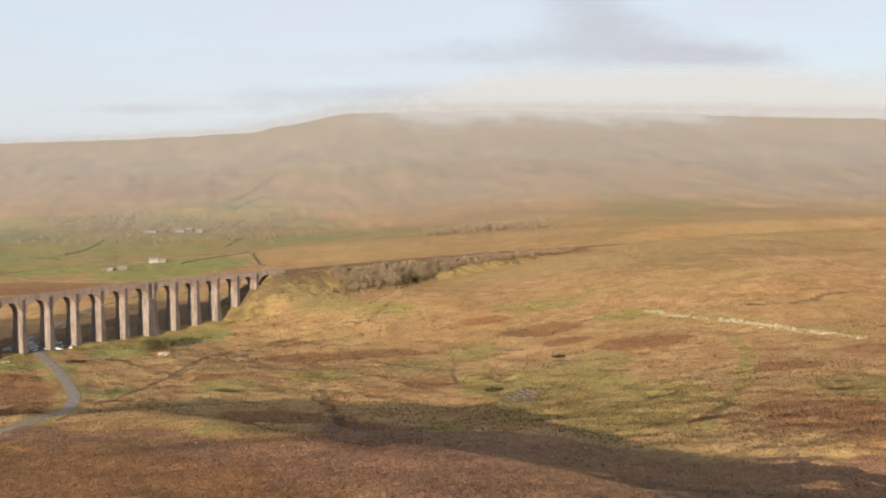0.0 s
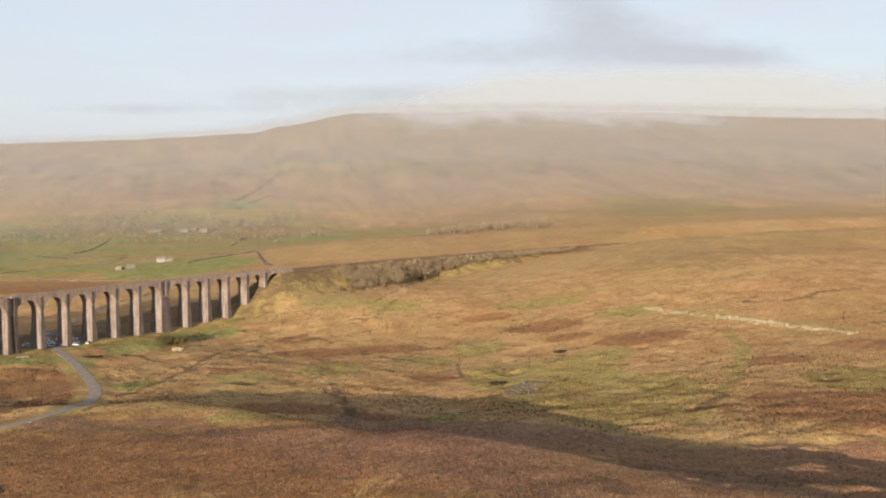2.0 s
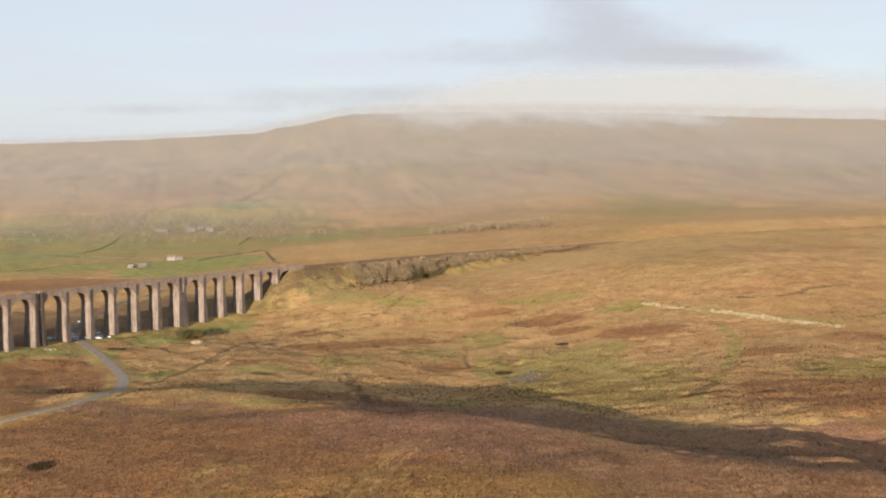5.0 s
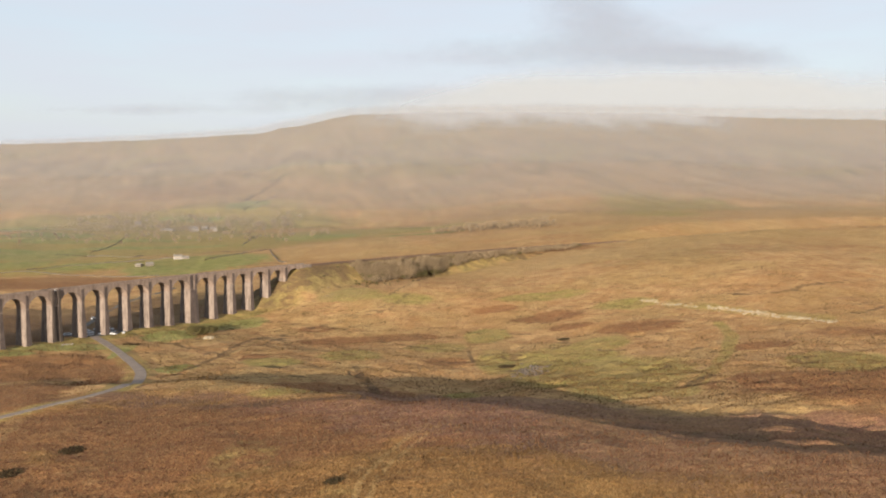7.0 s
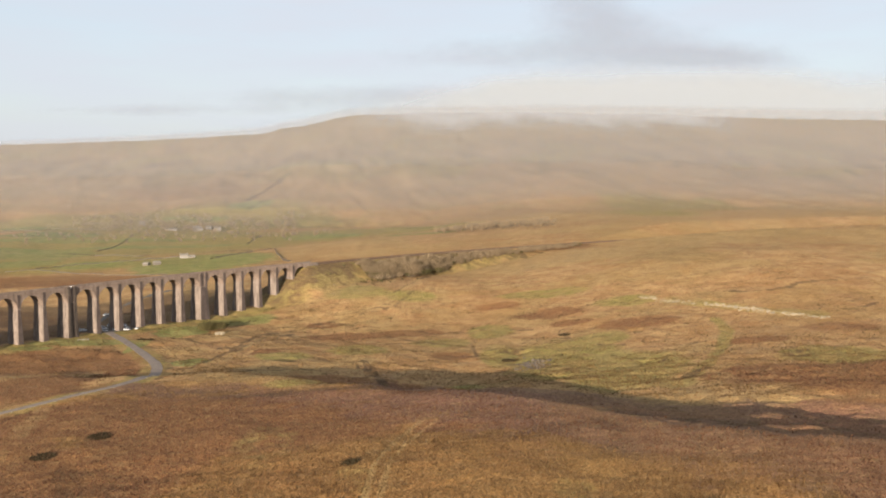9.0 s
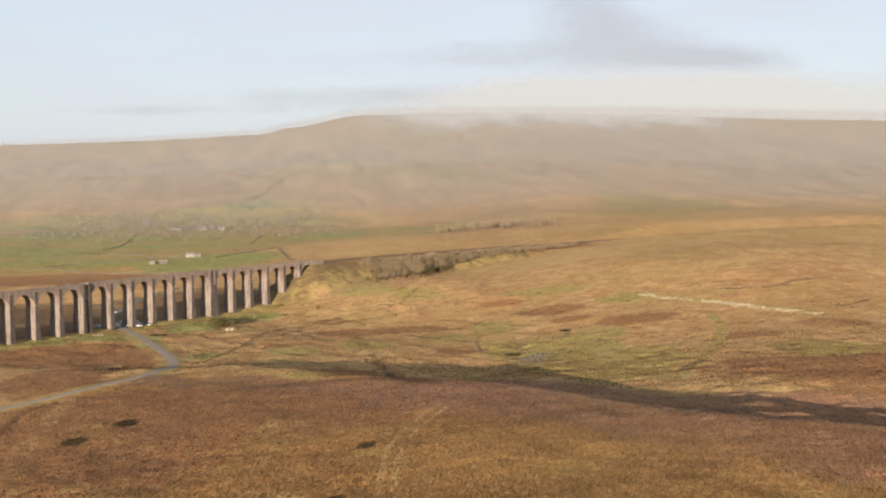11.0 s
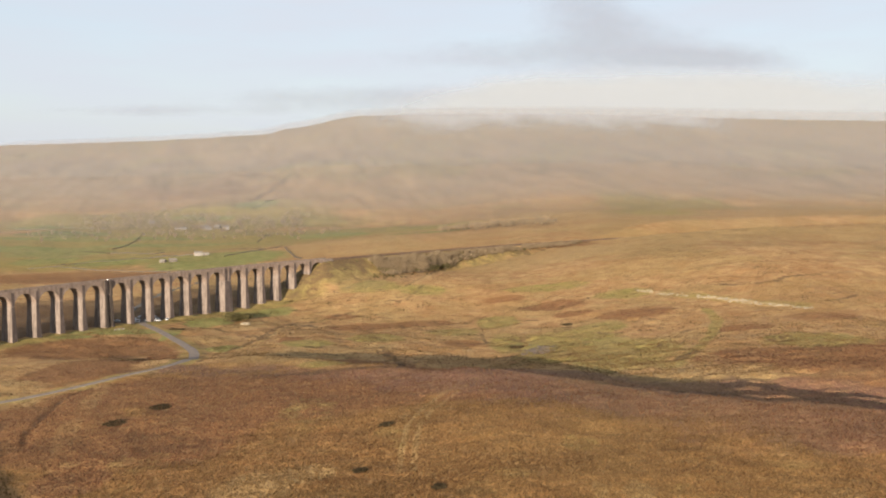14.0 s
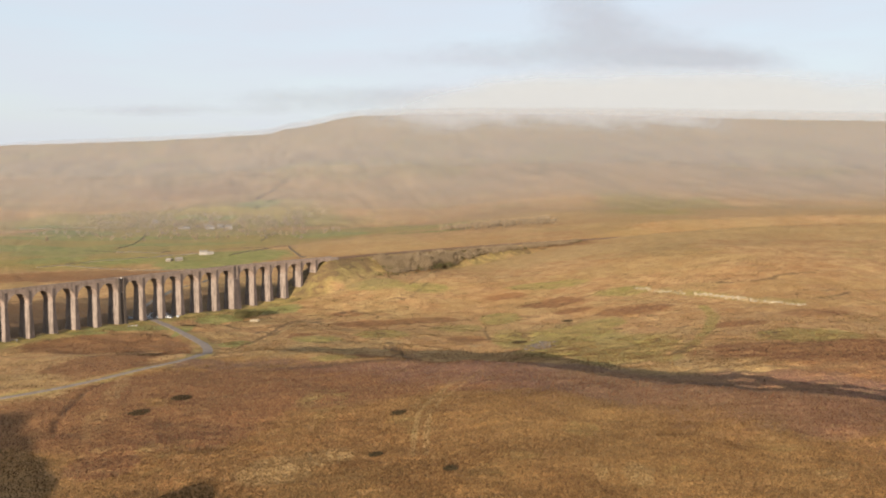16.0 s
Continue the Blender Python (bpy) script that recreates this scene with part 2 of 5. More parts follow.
def moor_material():
    """Winter grassland: straw, rust, green and peaty soil by where each grows, broken up at several scales; shade
    behind the viaduct and along the brow is painted in.
    """
    k = Nodes("moor_grass")
    broad, patch, tuft, fine = k.noise(0.012, 3), k.noise(0.07, 4, 0.6), k.noise(0.5, 4, 0.68), k.noise(1.7, 3, 0.7)
    streak = k.noise(0.12, 5, 0.68, (0.65, 1.25, 1), turn=0.15)
    drift = k.noise(0.03, 5, 0.7)
    hag = k.noise(0.24, 5, 0.66, (0.6, 1.0, 1), turn=-0.1)
    warp = k.math("ADD", k.math("ADD", k.math("MULTIPLY", k.math("SUBTRACT", patch, 0.5), 1.0), k.math("MULTIPLY", k.math("SUBTRACT", streak, 0.5), 1.3)), k.math("MULTIPLY", k.math("SUBTRACT", drift, 0.5), 1.1))

    def edge(name, lo, hi):
        a = k.attribute(name)
        return k.span(k.math("ADD", a, k.math("MULTIPLY", warp, k.math("MINIMUM", k.math("MULTIPLY", a, 3.0), 1.0))), lo, hi)

    base = k.mix(k.span(patch, 0.38, 0.62), (0.40, 0.222, 0.094), (0.53, 0.328, 0.145))
    base = k.mix(k.span(streak, 0.47, 0.62, 0, 0.6), base, (0.315, 0.158, 0.07))
    base = k.mix(k.math("MULTIPLY", k.span(k.noise(0.02, 5, 0.7, (0.7, 1.0, 1), turn=0.6), 0.46, 0.58), 0.38), base, (0.325, 0.235, 0.085))
    brown = k.mix(k.span(streak, 0.4, 0.62), (0.30, 0.146, 0.046), (0.24, 0.107, 0.035))
    base = k.mix(k.math("MULTIPLY", edge("brown", 0.2, 0.8), 0.85), base, brown)
    rust = k.mix(k.span(tuft, 0.35, 0.65), (0.185, 0.076, 0.034), (0.27, 0.122, 0.052))
    base = k.mix(k.math("MULTIPLY", edge("rust", 0.2, 0.65), 0.9), base, rust)
    pale = k.mix(k.span(streak, 0.35, 0.65), (0.50, 0.33, 0.14), (0.40, 0.25, 0.10))
    base = k.mix(k.math("MULTIPLY", edge("pale", 0.25, 0.85), 0.8), base, pale)
    green = k.mix(k.span(streak, 0.4, 0.6), (0.27, 0.232, 0.066), (0.37, 0.272, 0.094))
    base = k.mix(k.math("MULTIPLY", edge("green", 0.2, 0.7), 0.92), base, green)
    heath_and_shade = k.mix(k.span(streak, 0.42, 0.6), (0.225, 0.11, 0.078), (0.165, 0.085, 0.064))
    base = k.mix(k.math("MULTIPLY", edge("heath_and_shade", 0.25, 0.8), 0.88), base, heath_and_shade)
    # the high fell: bleached grey-green and fawn grasses
    fell = k.mix(k.span(drift, 0.4, 0.62), (0.215, 0.152, 0.094), (0.26, 0.188, 0.118))
    fell = k.mix(k.span(k.noise(0.004, 4, 0.6), 0.46, 0.62), fell, (0.20, 0.165, 0.08))
    fell = k.mix(k.math("MULTIPLY", k.span(k.noise(0.009, 6, 0.68, (1.0, 0.6, 1.0), turn=0.5), 0.5, 0.6), 0.45), fell, (0.15, 0.10, 0.062))
    scree = k.noise(0.018, 6, 0.7, (1.1, 0.33, 1.0), turn=0.25)
    fell = k.mix(k.math("MULTIPLY", k.span(scree, 0.5, 0.62), 0.8), fell, (0.115, 0.088, 0.054))
    fell = k.mix(k.math("MULTIPLY", k.span(scree, 0.46, 0.36), 0.5), fell, (0.30, 0.215, 0.13))
    fell = k.mix(k.math("MULTIPLY", k.span(k.noise(0.03, 4, 0.6, (0.2, 0.8, 2.0)), 0.56, 0.66), 0.3), fell, (0.32, 0.25, 0.155))
    up = k.n.new("ShaderNodeSeparateXYZ")
    k.l.new(k.place, up.inputs[0])
    fell = k.mix(k.math("MULTIPLY", k.span(k.math("ADD", up.outputs["Z"], k.math("MULTIPLY", drift, 90.0)), 160, 290), 0.62), fell, (0.15, 0.128, 0.084))
    base = k.mix(k.math("MULTIPLY", k.attribute("fell"), 0.9), base, fell)
    lush = k.mix(k.span(patch, 0.35, 0.65), (0.22, 0.235, 0.068), (0.31, 0.295, 0.10))
    lush = k.mix(k.math("MULTIPLY", k.span(drift, 0.52, 0.64), 0.6), lush, (0.32, 0.25, 0.10))
    lush = k.mix(k.math("MULTIPLY", k.span(streak, 0.55, 0.68), 0.5), lush, (0.10, 0.10, 0.036))
    base = k.mix(edge("lush", 0.35, 0.6), base, lush)
    base = k.mix(k.math("MULTIPLY", edge("peat_and_shade", 0.3, 0.75), 0.8), base, (0.076, 0.05, 0.034))
    low = k.math("SUBTRACT", 1.0, k.math("MULTIPLY", k.attribute("fell"), 0.75))
    dry = k.math("MULTIPLY", low, k.math("SUBTRACT", 1.0, k.math("MULTIPLY", k.math("MAXIMUM", k.math("MAXIMUM", k.attribute("green"), k.attribute("lush")), k.attribute("peat_and_shade")), 0.65)))
    # dark rushes and heather in drawn-out clumps, bleached straw between them, single tufts
    rill = k.noise(0.33, 4, 0.7, (0.28, 1.3, 1), turn=0.12)
    base = k.mix(k.math("MULTIPLY", k.math("MULTIPLY", k.span(rill, 0.55, 0.64), 0.55), low), base, (0.12, 0.076, 0.036))
    base = k.mix(k.math("MULTIPLY", k.math("MULTIPLY", k.span(hag, 0.55, 0.68), 0.38), low), base, (0.10, 0.062, 0.029))
    base = k.mix(k.math("MULTIPLY", k.math("MULTIPLY", k.span(hag, 0.44, 0.32), 0.3), dry), base, (0.48, 0.31, 0.14))
    base = k.mix(k.math("MULTIPLY", k.math("MULTIPLY", k.span(tuft, 0.52, 0.68), 0.38), low), base, (0.11, 0.064, 0.027))
    base = k.mix(k.math("MULTIPLY", k.math("MULTIPLY", k.span(tuft, 0.46, 0.33), 0.4), dry), base, (0.47, 0.31, 0.135))
    base = k.mix(k.math("MULTIPLY", k.math("MULTIPLY", k.span(fine, 0.5, 0.66), 0.5), dry), base, (0.50, 0.34, 0.15))
    base = k.mix(k.math("MULTIPLY", k.math("MULTIPLY", k.span(fine, 0.5, 0.34), 0.5), low), base, (0.10, 0.056, 0.024))
    base = k.mix(k.math("MULTIPLY", k.math("MULTIPLY", k.span(broad, 0.42, 0.62), 0.25), dry), base, (0.33, 0.16, 0.06))
    far_tone = k.noise(0.006, 6, 0.65, (1.0, 0.5, 2.0))
    base = k.mix(k.math("MULTIPLY", k.math("MULTIPLY", k.span(far_tone, 0.5, 0.66), 0.2), low), base, (0.19, 0.145, 0.052))
    ledge = k.noise(0.012, 5, 0.6, (0.3, 1.0, 3.0), turn=0.1)
    base = k.mix(k.math("MULTIPLY", k.math("MULTIPLY", k.span(ledge, 0.56, 0.68), 0.25), low), base, (0.38, 0.25, 0.12))
    k.bump(k.math("ADD", k.math("ADD", tuft, k.math("MULTIPLY", hag, 0.8)), k.math("MULTIPLY", fine, 0.5)), 0.9, 1.2)
    return k.finish(base, 0.95, spec=0.1)


def stone_material(name, a, b, dark=(0.09, 0.075, 0.06), course=0.55, stain=0.55):
    """Coursed, weathered limestone: blocks, joints, black streaks that run down."""
    k = Nodes(name)
    grain, blotch = k.noise(3.0, 5, 0.65), k.noise(0.25, 4, 0.6)
    runs = k.noise(0.55, 5, 0.6, (1, 1, 0.12))
    block = k.noise(1.0 / course, 1, 0.5, (0.6, 0.6, 1))
    c = k.mix(k.span(blotch, 0.35, 0.65), a, b)
    c = k.mix(k.span(block, 0.35, 0.65, 0.0, 0.45), c, tuple(v * 0.68 for v in a))
    c = k.mix(k.math("MULTIPLY", k.span(runs, 0.46, 0.64), stain), c, dark)
    c = k.mix(k.span(grain, 0.45, 0.8, 0.0, 0.35), c, tuple(min(1, v * 1.35) for v in b))
    wave = k.n.new("ShaderNodeTexWave")
    wave.bands_direction = "Z"
    wave.inputs["Scale"].default_value, wave.inputs["Distortion"].default_value = 0.314 / course, 0.6
    k.l.new(k.place, wave.inputs["Vector"])
    k.bump(k.math("ADD", k.math("MULTIPLY", wave.outputs["Fac"], 0.3), grain), 0.5, 0.12)
    return k.finish(c, 0.9, spec=0.25)


def plain_material(name, color, rough=0.6, metal=0.0, spec=0.4, vary=0.25, size=1.2):
    k = Nodes(name)
    n, m = k.noise(size, 5, 0.6), k.noise(size * 9, 3, 0.6)
    c = k.mix(k.span(n, 0.3, 0.7), color, tuple(v * (1 - vary) for v in color))
    c = k.mix(k.span(m, 0.4, 0.8, 0, 0.3), c, tuple(min(1, v * 1.25) for v in color))
    k.bump(m, 0.15, 0.03)
    return k.finish(c, rough, metal, spec)


def twig_material(name, a, b):
    k = Nodes(name)
    g = k.n.new("ShaderNodeNewGeometry").outputs["Random Per Island"]
    o = k.n.new("ShaderNodeObjectInfo").outputs["Random"]
    c = k.mix(g, a, b)
    c = k.mix(k.math("MULTIPLY", o, 0.5), c, tuple(v * 0.7 for v in b))
    return k.finish(c, 0.95, spec=0.1)


MOOR = moor_material()
STONE = stone_material("viaduct_limestone", (0.175, 0.138, 0.114), (0.248, 0.198, 0.164), (0.045, 0.038, 0.033), stain=0.62)
STONE_MID = stone_material("smoke_stained_limestone", (0.192, 0.142, 0.112), (0.25, 0.19, 0.152), (0.05, 0.04, 0.034), stain=0.5)
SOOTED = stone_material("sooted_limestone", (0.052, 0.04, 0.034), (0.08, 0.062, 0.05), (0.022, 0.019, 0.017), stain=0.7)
# dark copy of the limestone: near-face shade is put into its colour
STONE_DARK = stone_material("weathered_shaded_limestone", (0.07, 0.053, 0.047), (0.105, 0.08, 0.07), (0.03, 0.025, 0.023), stain=0.6)
WALL_STONE = stone_material("field_wall_stone", (0.082, 0.068, 0.05), (0.12, 0.10, 0.076), course=0.2, stain=0.3)
GREY_ROCK = stone_material("grey_limestone", (0.105, 0.082, 0.063), (0.15, 0.12, 0.094), course=0.9, stain=0.3)
ROCK = stone_material("bare_limestone", (0.30, 0.242, 0.158), (0.39, 0.32, 0.212), course=0.9, stain=0.3)
ASPHALT = plain_material("worn_asphalt", (0.30, 0.236, 0.185), 0.95, spec=0.08, vary=0.3, size=0.35)
GRAVEL = plain_material("car_park_gravel", (0.15, 0.138, 0.12), 0.95, spec=0.08, vary=0.35, size=0.3)
BALLAST = plain_material("track_ballast", (0.13, 0.09, 0.062), 0.95, spec=0.05, vary=0.4, size=0.5)
STEEL = plain_material("rail_steel", (0.16, 0.10, 0.07), 0.8, 0.2, spec=0.1, vary=0.3)
WHITEWASH = plain_material("whitewashed_render", (0.235, 0.21, 0.18), 0.85, vary=0.12, size=0.6)
RUBBLE = stone_material("farm_stone", (0.13, 0.112, 0.088), (0.18, 0.155, 0.122), course=0.3, stain=0.2)
SLATE = plain_material("stone_slate", (0.23, 0.20, 0.165), 0.7, vary=0.35, size=0.8)
GLASS = plain_material("window_glass", (0.03, 0.035, 0.04), 0.08, spec=0.6, vary=0.1)
WOOD = plain_material("weathered_timber", (0.20, 0.16, 0.12), 0.85, vary=0.35)
BARK = plain_material("bark", (0.13, 0.10, 0.075), 0.95, vary=0.4)
TWIGS = twig_material("bare_twigs", (0.175, 0.13, 0.079), (0.235, 0.175, 0.108))
SCRUB = twig_material("scrub_leaves", (0.12, 0.10, 0.042), (0.085, 0.072, 0.03))
RUBBER = plain_material("tyre_rubber", (0.02, 0.02, 0.02), 0.8, vary=0.2)
PAINT_WHITE = plain_material("white_paint", (0.45, 0.45, 0.45), 0.35, vary=0.06)
PAINT_SILVER = plain_material("silver_paint", (0.55, 0.57, 0.60), 0.3, 0.5, vary=0.08)
PAINT_GREY = plain_material("grey_paint", (0.12, 0.13, 0.15), 0.3, 0.3, vary=0.08)


def vapour_material(name, color, thick, lo, hi, scale, stretch, soft=0.5):
    """Thin lit vapour: lets most light through, denser where the noise and the sheet's own density say."""
    k = Nodes(name)
    k.n.remove(k.bsdf)
    lit = k.n.new("ShaderNodeBsdfDiffuse")
    lit.inputs["Color"].default_value = (*color, 1)
    back = k.n.new("ShaderNodeBsdfTranslucent")
    back.inputs["Color"].default_value = (*color, 1)
    body = k.n.new("ShaderNodeMixShader")
    body.inputs[0].default_value = 0.45
    k.l.new(lit.outputs[0], body.inputs[1]), k.l.new(back.outputs[0], body.inputs[2])
    clear = k.n.new("ShaderNodeBsdfTransparent")
    n = k.noise(scale, 5, 0.55, stretch)
    d = k.attribute("veil")
    e = k.math("ADD", d, k.math("MULTIPLY", k.math("SUBTRACT", n, 0.5), soft))
    a = k.math("MULTIPLY", k.math("MULTIPLY", k.span(e, lo, hi), k.span(d, 0.0, 0.2)), thick)
    whole = k.n.new("ShaderNodeMixShader")
    k.l.new(a, whole.inputs[0])
    k.l.new(clear.outputs[0], whole.inputs[1]), k.l.new(body.outputs[0], whole.inputs[2])
    k.l.new(whole.outputs[0], k.out.inputs["Surface"])
    return k.mat


# ---- building helpers ----
def grid_faces(rows, cols):
    i = np.arange((rows - 1) * (cols - 1))
    a = i // (cols - 1) * cols + i % (cols - 1)
    return np.stack([a, a + 1, a + 1 + cols, a + cols], 1)


def mesh_from(name, verts, faces, material=None, smooth=False):
    """A mesh from numpy arrays of corners and of faces that all have as many corners."""
    me = bpy.data.meshes.new(name)
    verts, faces = np.asarray(verts, np.float32), np.asarray(faces, np.int32)
    me.vertices.add(len(verts))
    me.vertices.foreach_set("co", verts.ravel())
    n = faces.shape[1]
    me.loops.add(faces.size)
    me.loops.foreach_set("vertex_index", faces.ravel())
    me.polygons.add(len(faces))
    me.polygons.foreach_set("loop_start", np.arange(len(faces), dtype=np.int32) * n)
    me.polygons.foreach_set("use_smooth", np.full(len(faces), smooth))
    me.update(calc_edges=True)
    me.validate()
    if material:
        me.materials.append(material)
    return me


def add_attribute(me, name, values):
    me.attributes.new(name, "FLOAT", "POINT").data.foreach_set("value", np.asarray(values, np.float32).ravel())


def part(name, bm, material, parent=None, label=""):
    """Links a bmesh as one mesh object, under a thing or a part."""
    me = bpy.data.meshes.new(name)
    bm.to_mesh(me)
    bm.free()
    me.materials.append(material)
    ob = new(name, me)
    ob.parent = parent
    if label:
        ob["label"] = label
    return ob


def empty(name, x, y, z, turn=0.0):
    ob = new(name)
    ob.matrix_world = Matrix.Translation((x, y, z)) @ Matrix.Rotation(turn, 4, "Z")
    return ob


def box(bm, x0, x1, y0, y1, z0, z1, taper=0.0):
    """A block; taper: how far each top edge stands in."""
    t = taper
    c = [(x0, y0, z0), (x1, y0, z0), (x1, y1, z0), (x0, y1, z0), (x0 + t, y0 + t, z1), (x1 - t, y0 + t, z1), (x1 - t, y1 - t, z1), (x0 + t, y1 - t, z1)]
    v = [bm.verts.new(p) for p in c]
    for f in ((3, 2, 1, 0), (4, 5, 6, 7), (0, 1, 5, 4), (1, 2, 6, 5), (2, 3, 7, 6), (3, 0, 4, 7)):
        bm.faces.new([v[i] for i in f])
    return v


def blocks(*sizes):
    bm = bmesh.new()
    for s in sizes:
        box(bm, *s)
    return bm


# ---- the ground: one sheet to the horizon, finest where the camera looks ----
def patches(x, y, spots):
    """How far within any of the spots (x, y, half-width, half-depth) a place lies: 1 inside, fading out past the rim."""
    best = np.zeros_like(x)
    for cx, cy, rx, ry in spots:
        d = np.hypot((x - cx) / rx, (y - cy) / ry)
        best = np.maximum(best, 1 - fade(0.55, 1.35, d))
    return best


# what grows where: middle and half-widths of each patch, basin first, then the near moor, then the far dale and the hill
GREEN = ((72, 503, 33, 61), (86, 439, 23, 22), (96, 553, 18, 18), (104, 427, 11, 12), (190, 462, 26, 24), (174, 476, 8, 6), (130, 644, 22, 14), (80, 690, 35, 12), (-13, 702, 20, 13), (-53, 712, 26, 18),
         (-37, 549, 18, 18), (-74, 525, 16, 12), (8, 573, 19, 14), (38, 603, 15, 22), (20, 462, 9, 10), (-47, 412, 16, 7), (40, 531, 11, 32), (90, 480, 40, 40), (-586, 1384, 180, 260), (-441, 1100, 130, 110), (-122, 1533, 190, 120), (-430, 1420, 330, 240), (-540, 1800, 380, 190))
GREEN_FAR = ((-44, 318, 12, 34), (-14, 282, 7, 24), (16, 245, 14, 12), (42, 270, 7, 8), (102, 253, 20, 14), (69, 233, 12, 8), (-89, 281, 11, 14), (-90, 261, 10, 10),
             (431, 1781, 150, 330), (-420, 1950, 200, 120), (331, 1459, 77, 200), (536, 1852, 60, 140), (430, 1620, 110, 170))
LUSH = ((-120, 662, 17, 18), (-138, 647, 13, 22), (-154, 615, 19, 18), (-197, 570, 30, 12), (-163, 560, 4, 24), (-219, 551, 13, 8), (-119, 511, 10, 13),
        (-262, 1070, 84, 105), (-268, 972, 41, 22), (-510, 1218, 71, 66), (-389, 1078, 47, 41), (-647, 1563, 81, 77), (-186, 1472, 71, 60), (-24, 1330, 71, 40), (-479, 1831, 68, 35), (-408, 2011, 50, 80), (-766, 1736, 69, 26), (-479, 1107, 36, 56),
        (-620, 1290, 150, 50), (-400, 1330, 130, 24), (-540, 1460, 200, 34))
RUST = ((48, 669, 17, 8), (78, 635, 23, 12), (124, 583, 24, 15), (88, 605, 13, 8), (150, 425, 30, 22), (175, 404, 34, 22), (139, 439, 7, 10), (-16, 608, 27, 12), (-53, 603, 20, 14), (-68, 639, 13, 8), (-178, 531, 19, 22),
        (-188, 501, 15, 21), (-142, 478, 14, 24), (-85, 535, 8, 12), (-42, 470, 23, 12), (-8, 468, 10, 7), (14, 535, 12, 11), (221, 533, 22, 10), (169, 510, 17, 8), (200, 420, 40, 24), (175, 368, 50, 16), (220, 385, 44, 26))
RUST_FAR = ((-17, 343, 25, 10), (25, 327, 24, 10), (79, 302, 23, 10), (124, 285, 26, 10), (-91, 345, 15, 14), (-62, 330, 12, 18), (-76, 294, 7, 16), (-103, 268, 12, 13), (116, 264, 14, 10), (-75, 376, 62, 18), (-190, 515, 55, 36), (-100, 372, 60, 30), (-150, 330, 40, 40),
            (16, 360, 60, 20), (95, 318, 60, 22), (150, 320, 50, 30), (60, 350, 40, 16), (-55, 345, 55, 32), (-100, 305, 45, 30), (-165, 436, 26, 34), (-373, 915, 100, 53), (127, 944, 36, 33), (-620, 2250, 160, 120))
PALE = ((11, 658, 18, 18), (43, 817, 47, 44), (162, 725, 29, 20), (218, 708, 33, 14), (98, 816, 42, 34), (-36, 514, 14, 12), (56, 568, 11, 8), (110, 407, 11, 6), (-85, 700, 14, 8), (138, 507, 11, 12),
        (127, 430, 5, 10), (-133, 546, 15, 14), (-124, 606, 9, 12), (-58, 568, 11, 14), (206, 572, 20, 8), (-55, 432, 26, 9))
PALE_FAR = ((-62, 428, 26, 8), (51, 232, 4, 9), (42, 234, 2, 5), (101, 229, 4, 4), (-49, 254, 13, 12), (-36, 262, 10, 8), (70, 362, 9, 6), (100, 345, 12, 6),
            (-433, 1371, 111, 60), (-285, 1367, 50, 50), (-325, 1249, 46, 24), (-640, 1455, 60, 30), (-42, 1082, 110, 60), (-110, 1170, 85, 120), (420, 1330, 280, 90), (200, 1520, 240, 110), (620, 1620, 300, 170), (130, 860, 150, 60), (330, 930, 200, 90), (233, 1019, 74, 44), (250, 1150, 260, 50))

radii = np.concatenate([np.linspace(0, 110, 12)[:-1], 1 / np.linspace(1 / 110, 1 / 900, 700)[:-1] ** 1.0, np.geomspace(900, 2600, 120)[:-1], np.geomspace(2600, 4900, 60)])
angles = np.radians(np.concatenate([np.linspace(-34, 34, 560), np.linspace(34, 326, 74)[1:]]))
RR, AA = np.meshgrid(radii, angles, indexing="ij")
GX, GY = 8 + RR * np.sin(AA), 40 + RR * np.cos(AA)
GZ = ground_z(GX, GY)
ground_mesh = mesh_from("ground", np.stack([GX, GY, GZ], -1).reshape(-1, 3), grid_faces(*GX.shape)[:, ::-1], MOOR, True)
verges = np.maximum(along(GX, GY, ROAD, 9.0), along(GX, GY, ((145, 646), (165, 620), (188, 594), (222, 564)), 9.0))
verges = np.maximum(0.5 * verges, 0.62 * along(GX, GY, ((166, 572), (163, 539), (152, 510), (134, 470), (118, 440), (106, 426), (90, 418)), 4.0))
line_s, line_off = line_near(GX, GY)
# painted shade: darkened ground where the viaduct's shadow lies behind the arches
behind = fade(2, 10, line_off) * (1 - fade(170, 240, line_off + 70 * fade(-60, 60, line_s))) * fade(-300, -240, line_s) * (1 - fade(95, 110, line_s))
far_behind_shade = fade(2, 10, line_off) * (1 - fade(150, 240, line_off)) * fade(-360, -300, line_s) * (1 - fade(-70, 30, line_s))
bank_face = (1 - fade(14, 44, np.abs(line_off))) * fade(58, 68, line_s) * (1 - fade(260, 420, line_s))
foot_strip = fade(-34, -14, line_off) * (1 - fade(-2, 4, line_off)) * fade(-330, -280, line_s) * (1 - fade(70, 95, line_s))
add_attribute(ground_mesh, "green", np.maximum(np.maximum(np.maximum(patches(GX, GY, GREEN), patches(GX, GY, GREEN_FAR) * np.where(GY < 420, 0.3, 0.6)), verges), np.maximum(foot_strip, 0.8 * bank_face)))
add_attribute(ground_mesh, "brown", np.clip(fade(12, -14, GY - crest_y(GX) + 24 * fade(-8, -40, GX)) * fade(-190, -120, GX) + far_behind_shade, 0, 1))
add_attribute(ground_mesh, "lush", np.maximum(patches(GX, GY, LUSH), 0.2 * foot_strip))
add_attribute(ground_mesh, "rust", patches(GX, GY, RUST + RUST_FAR))
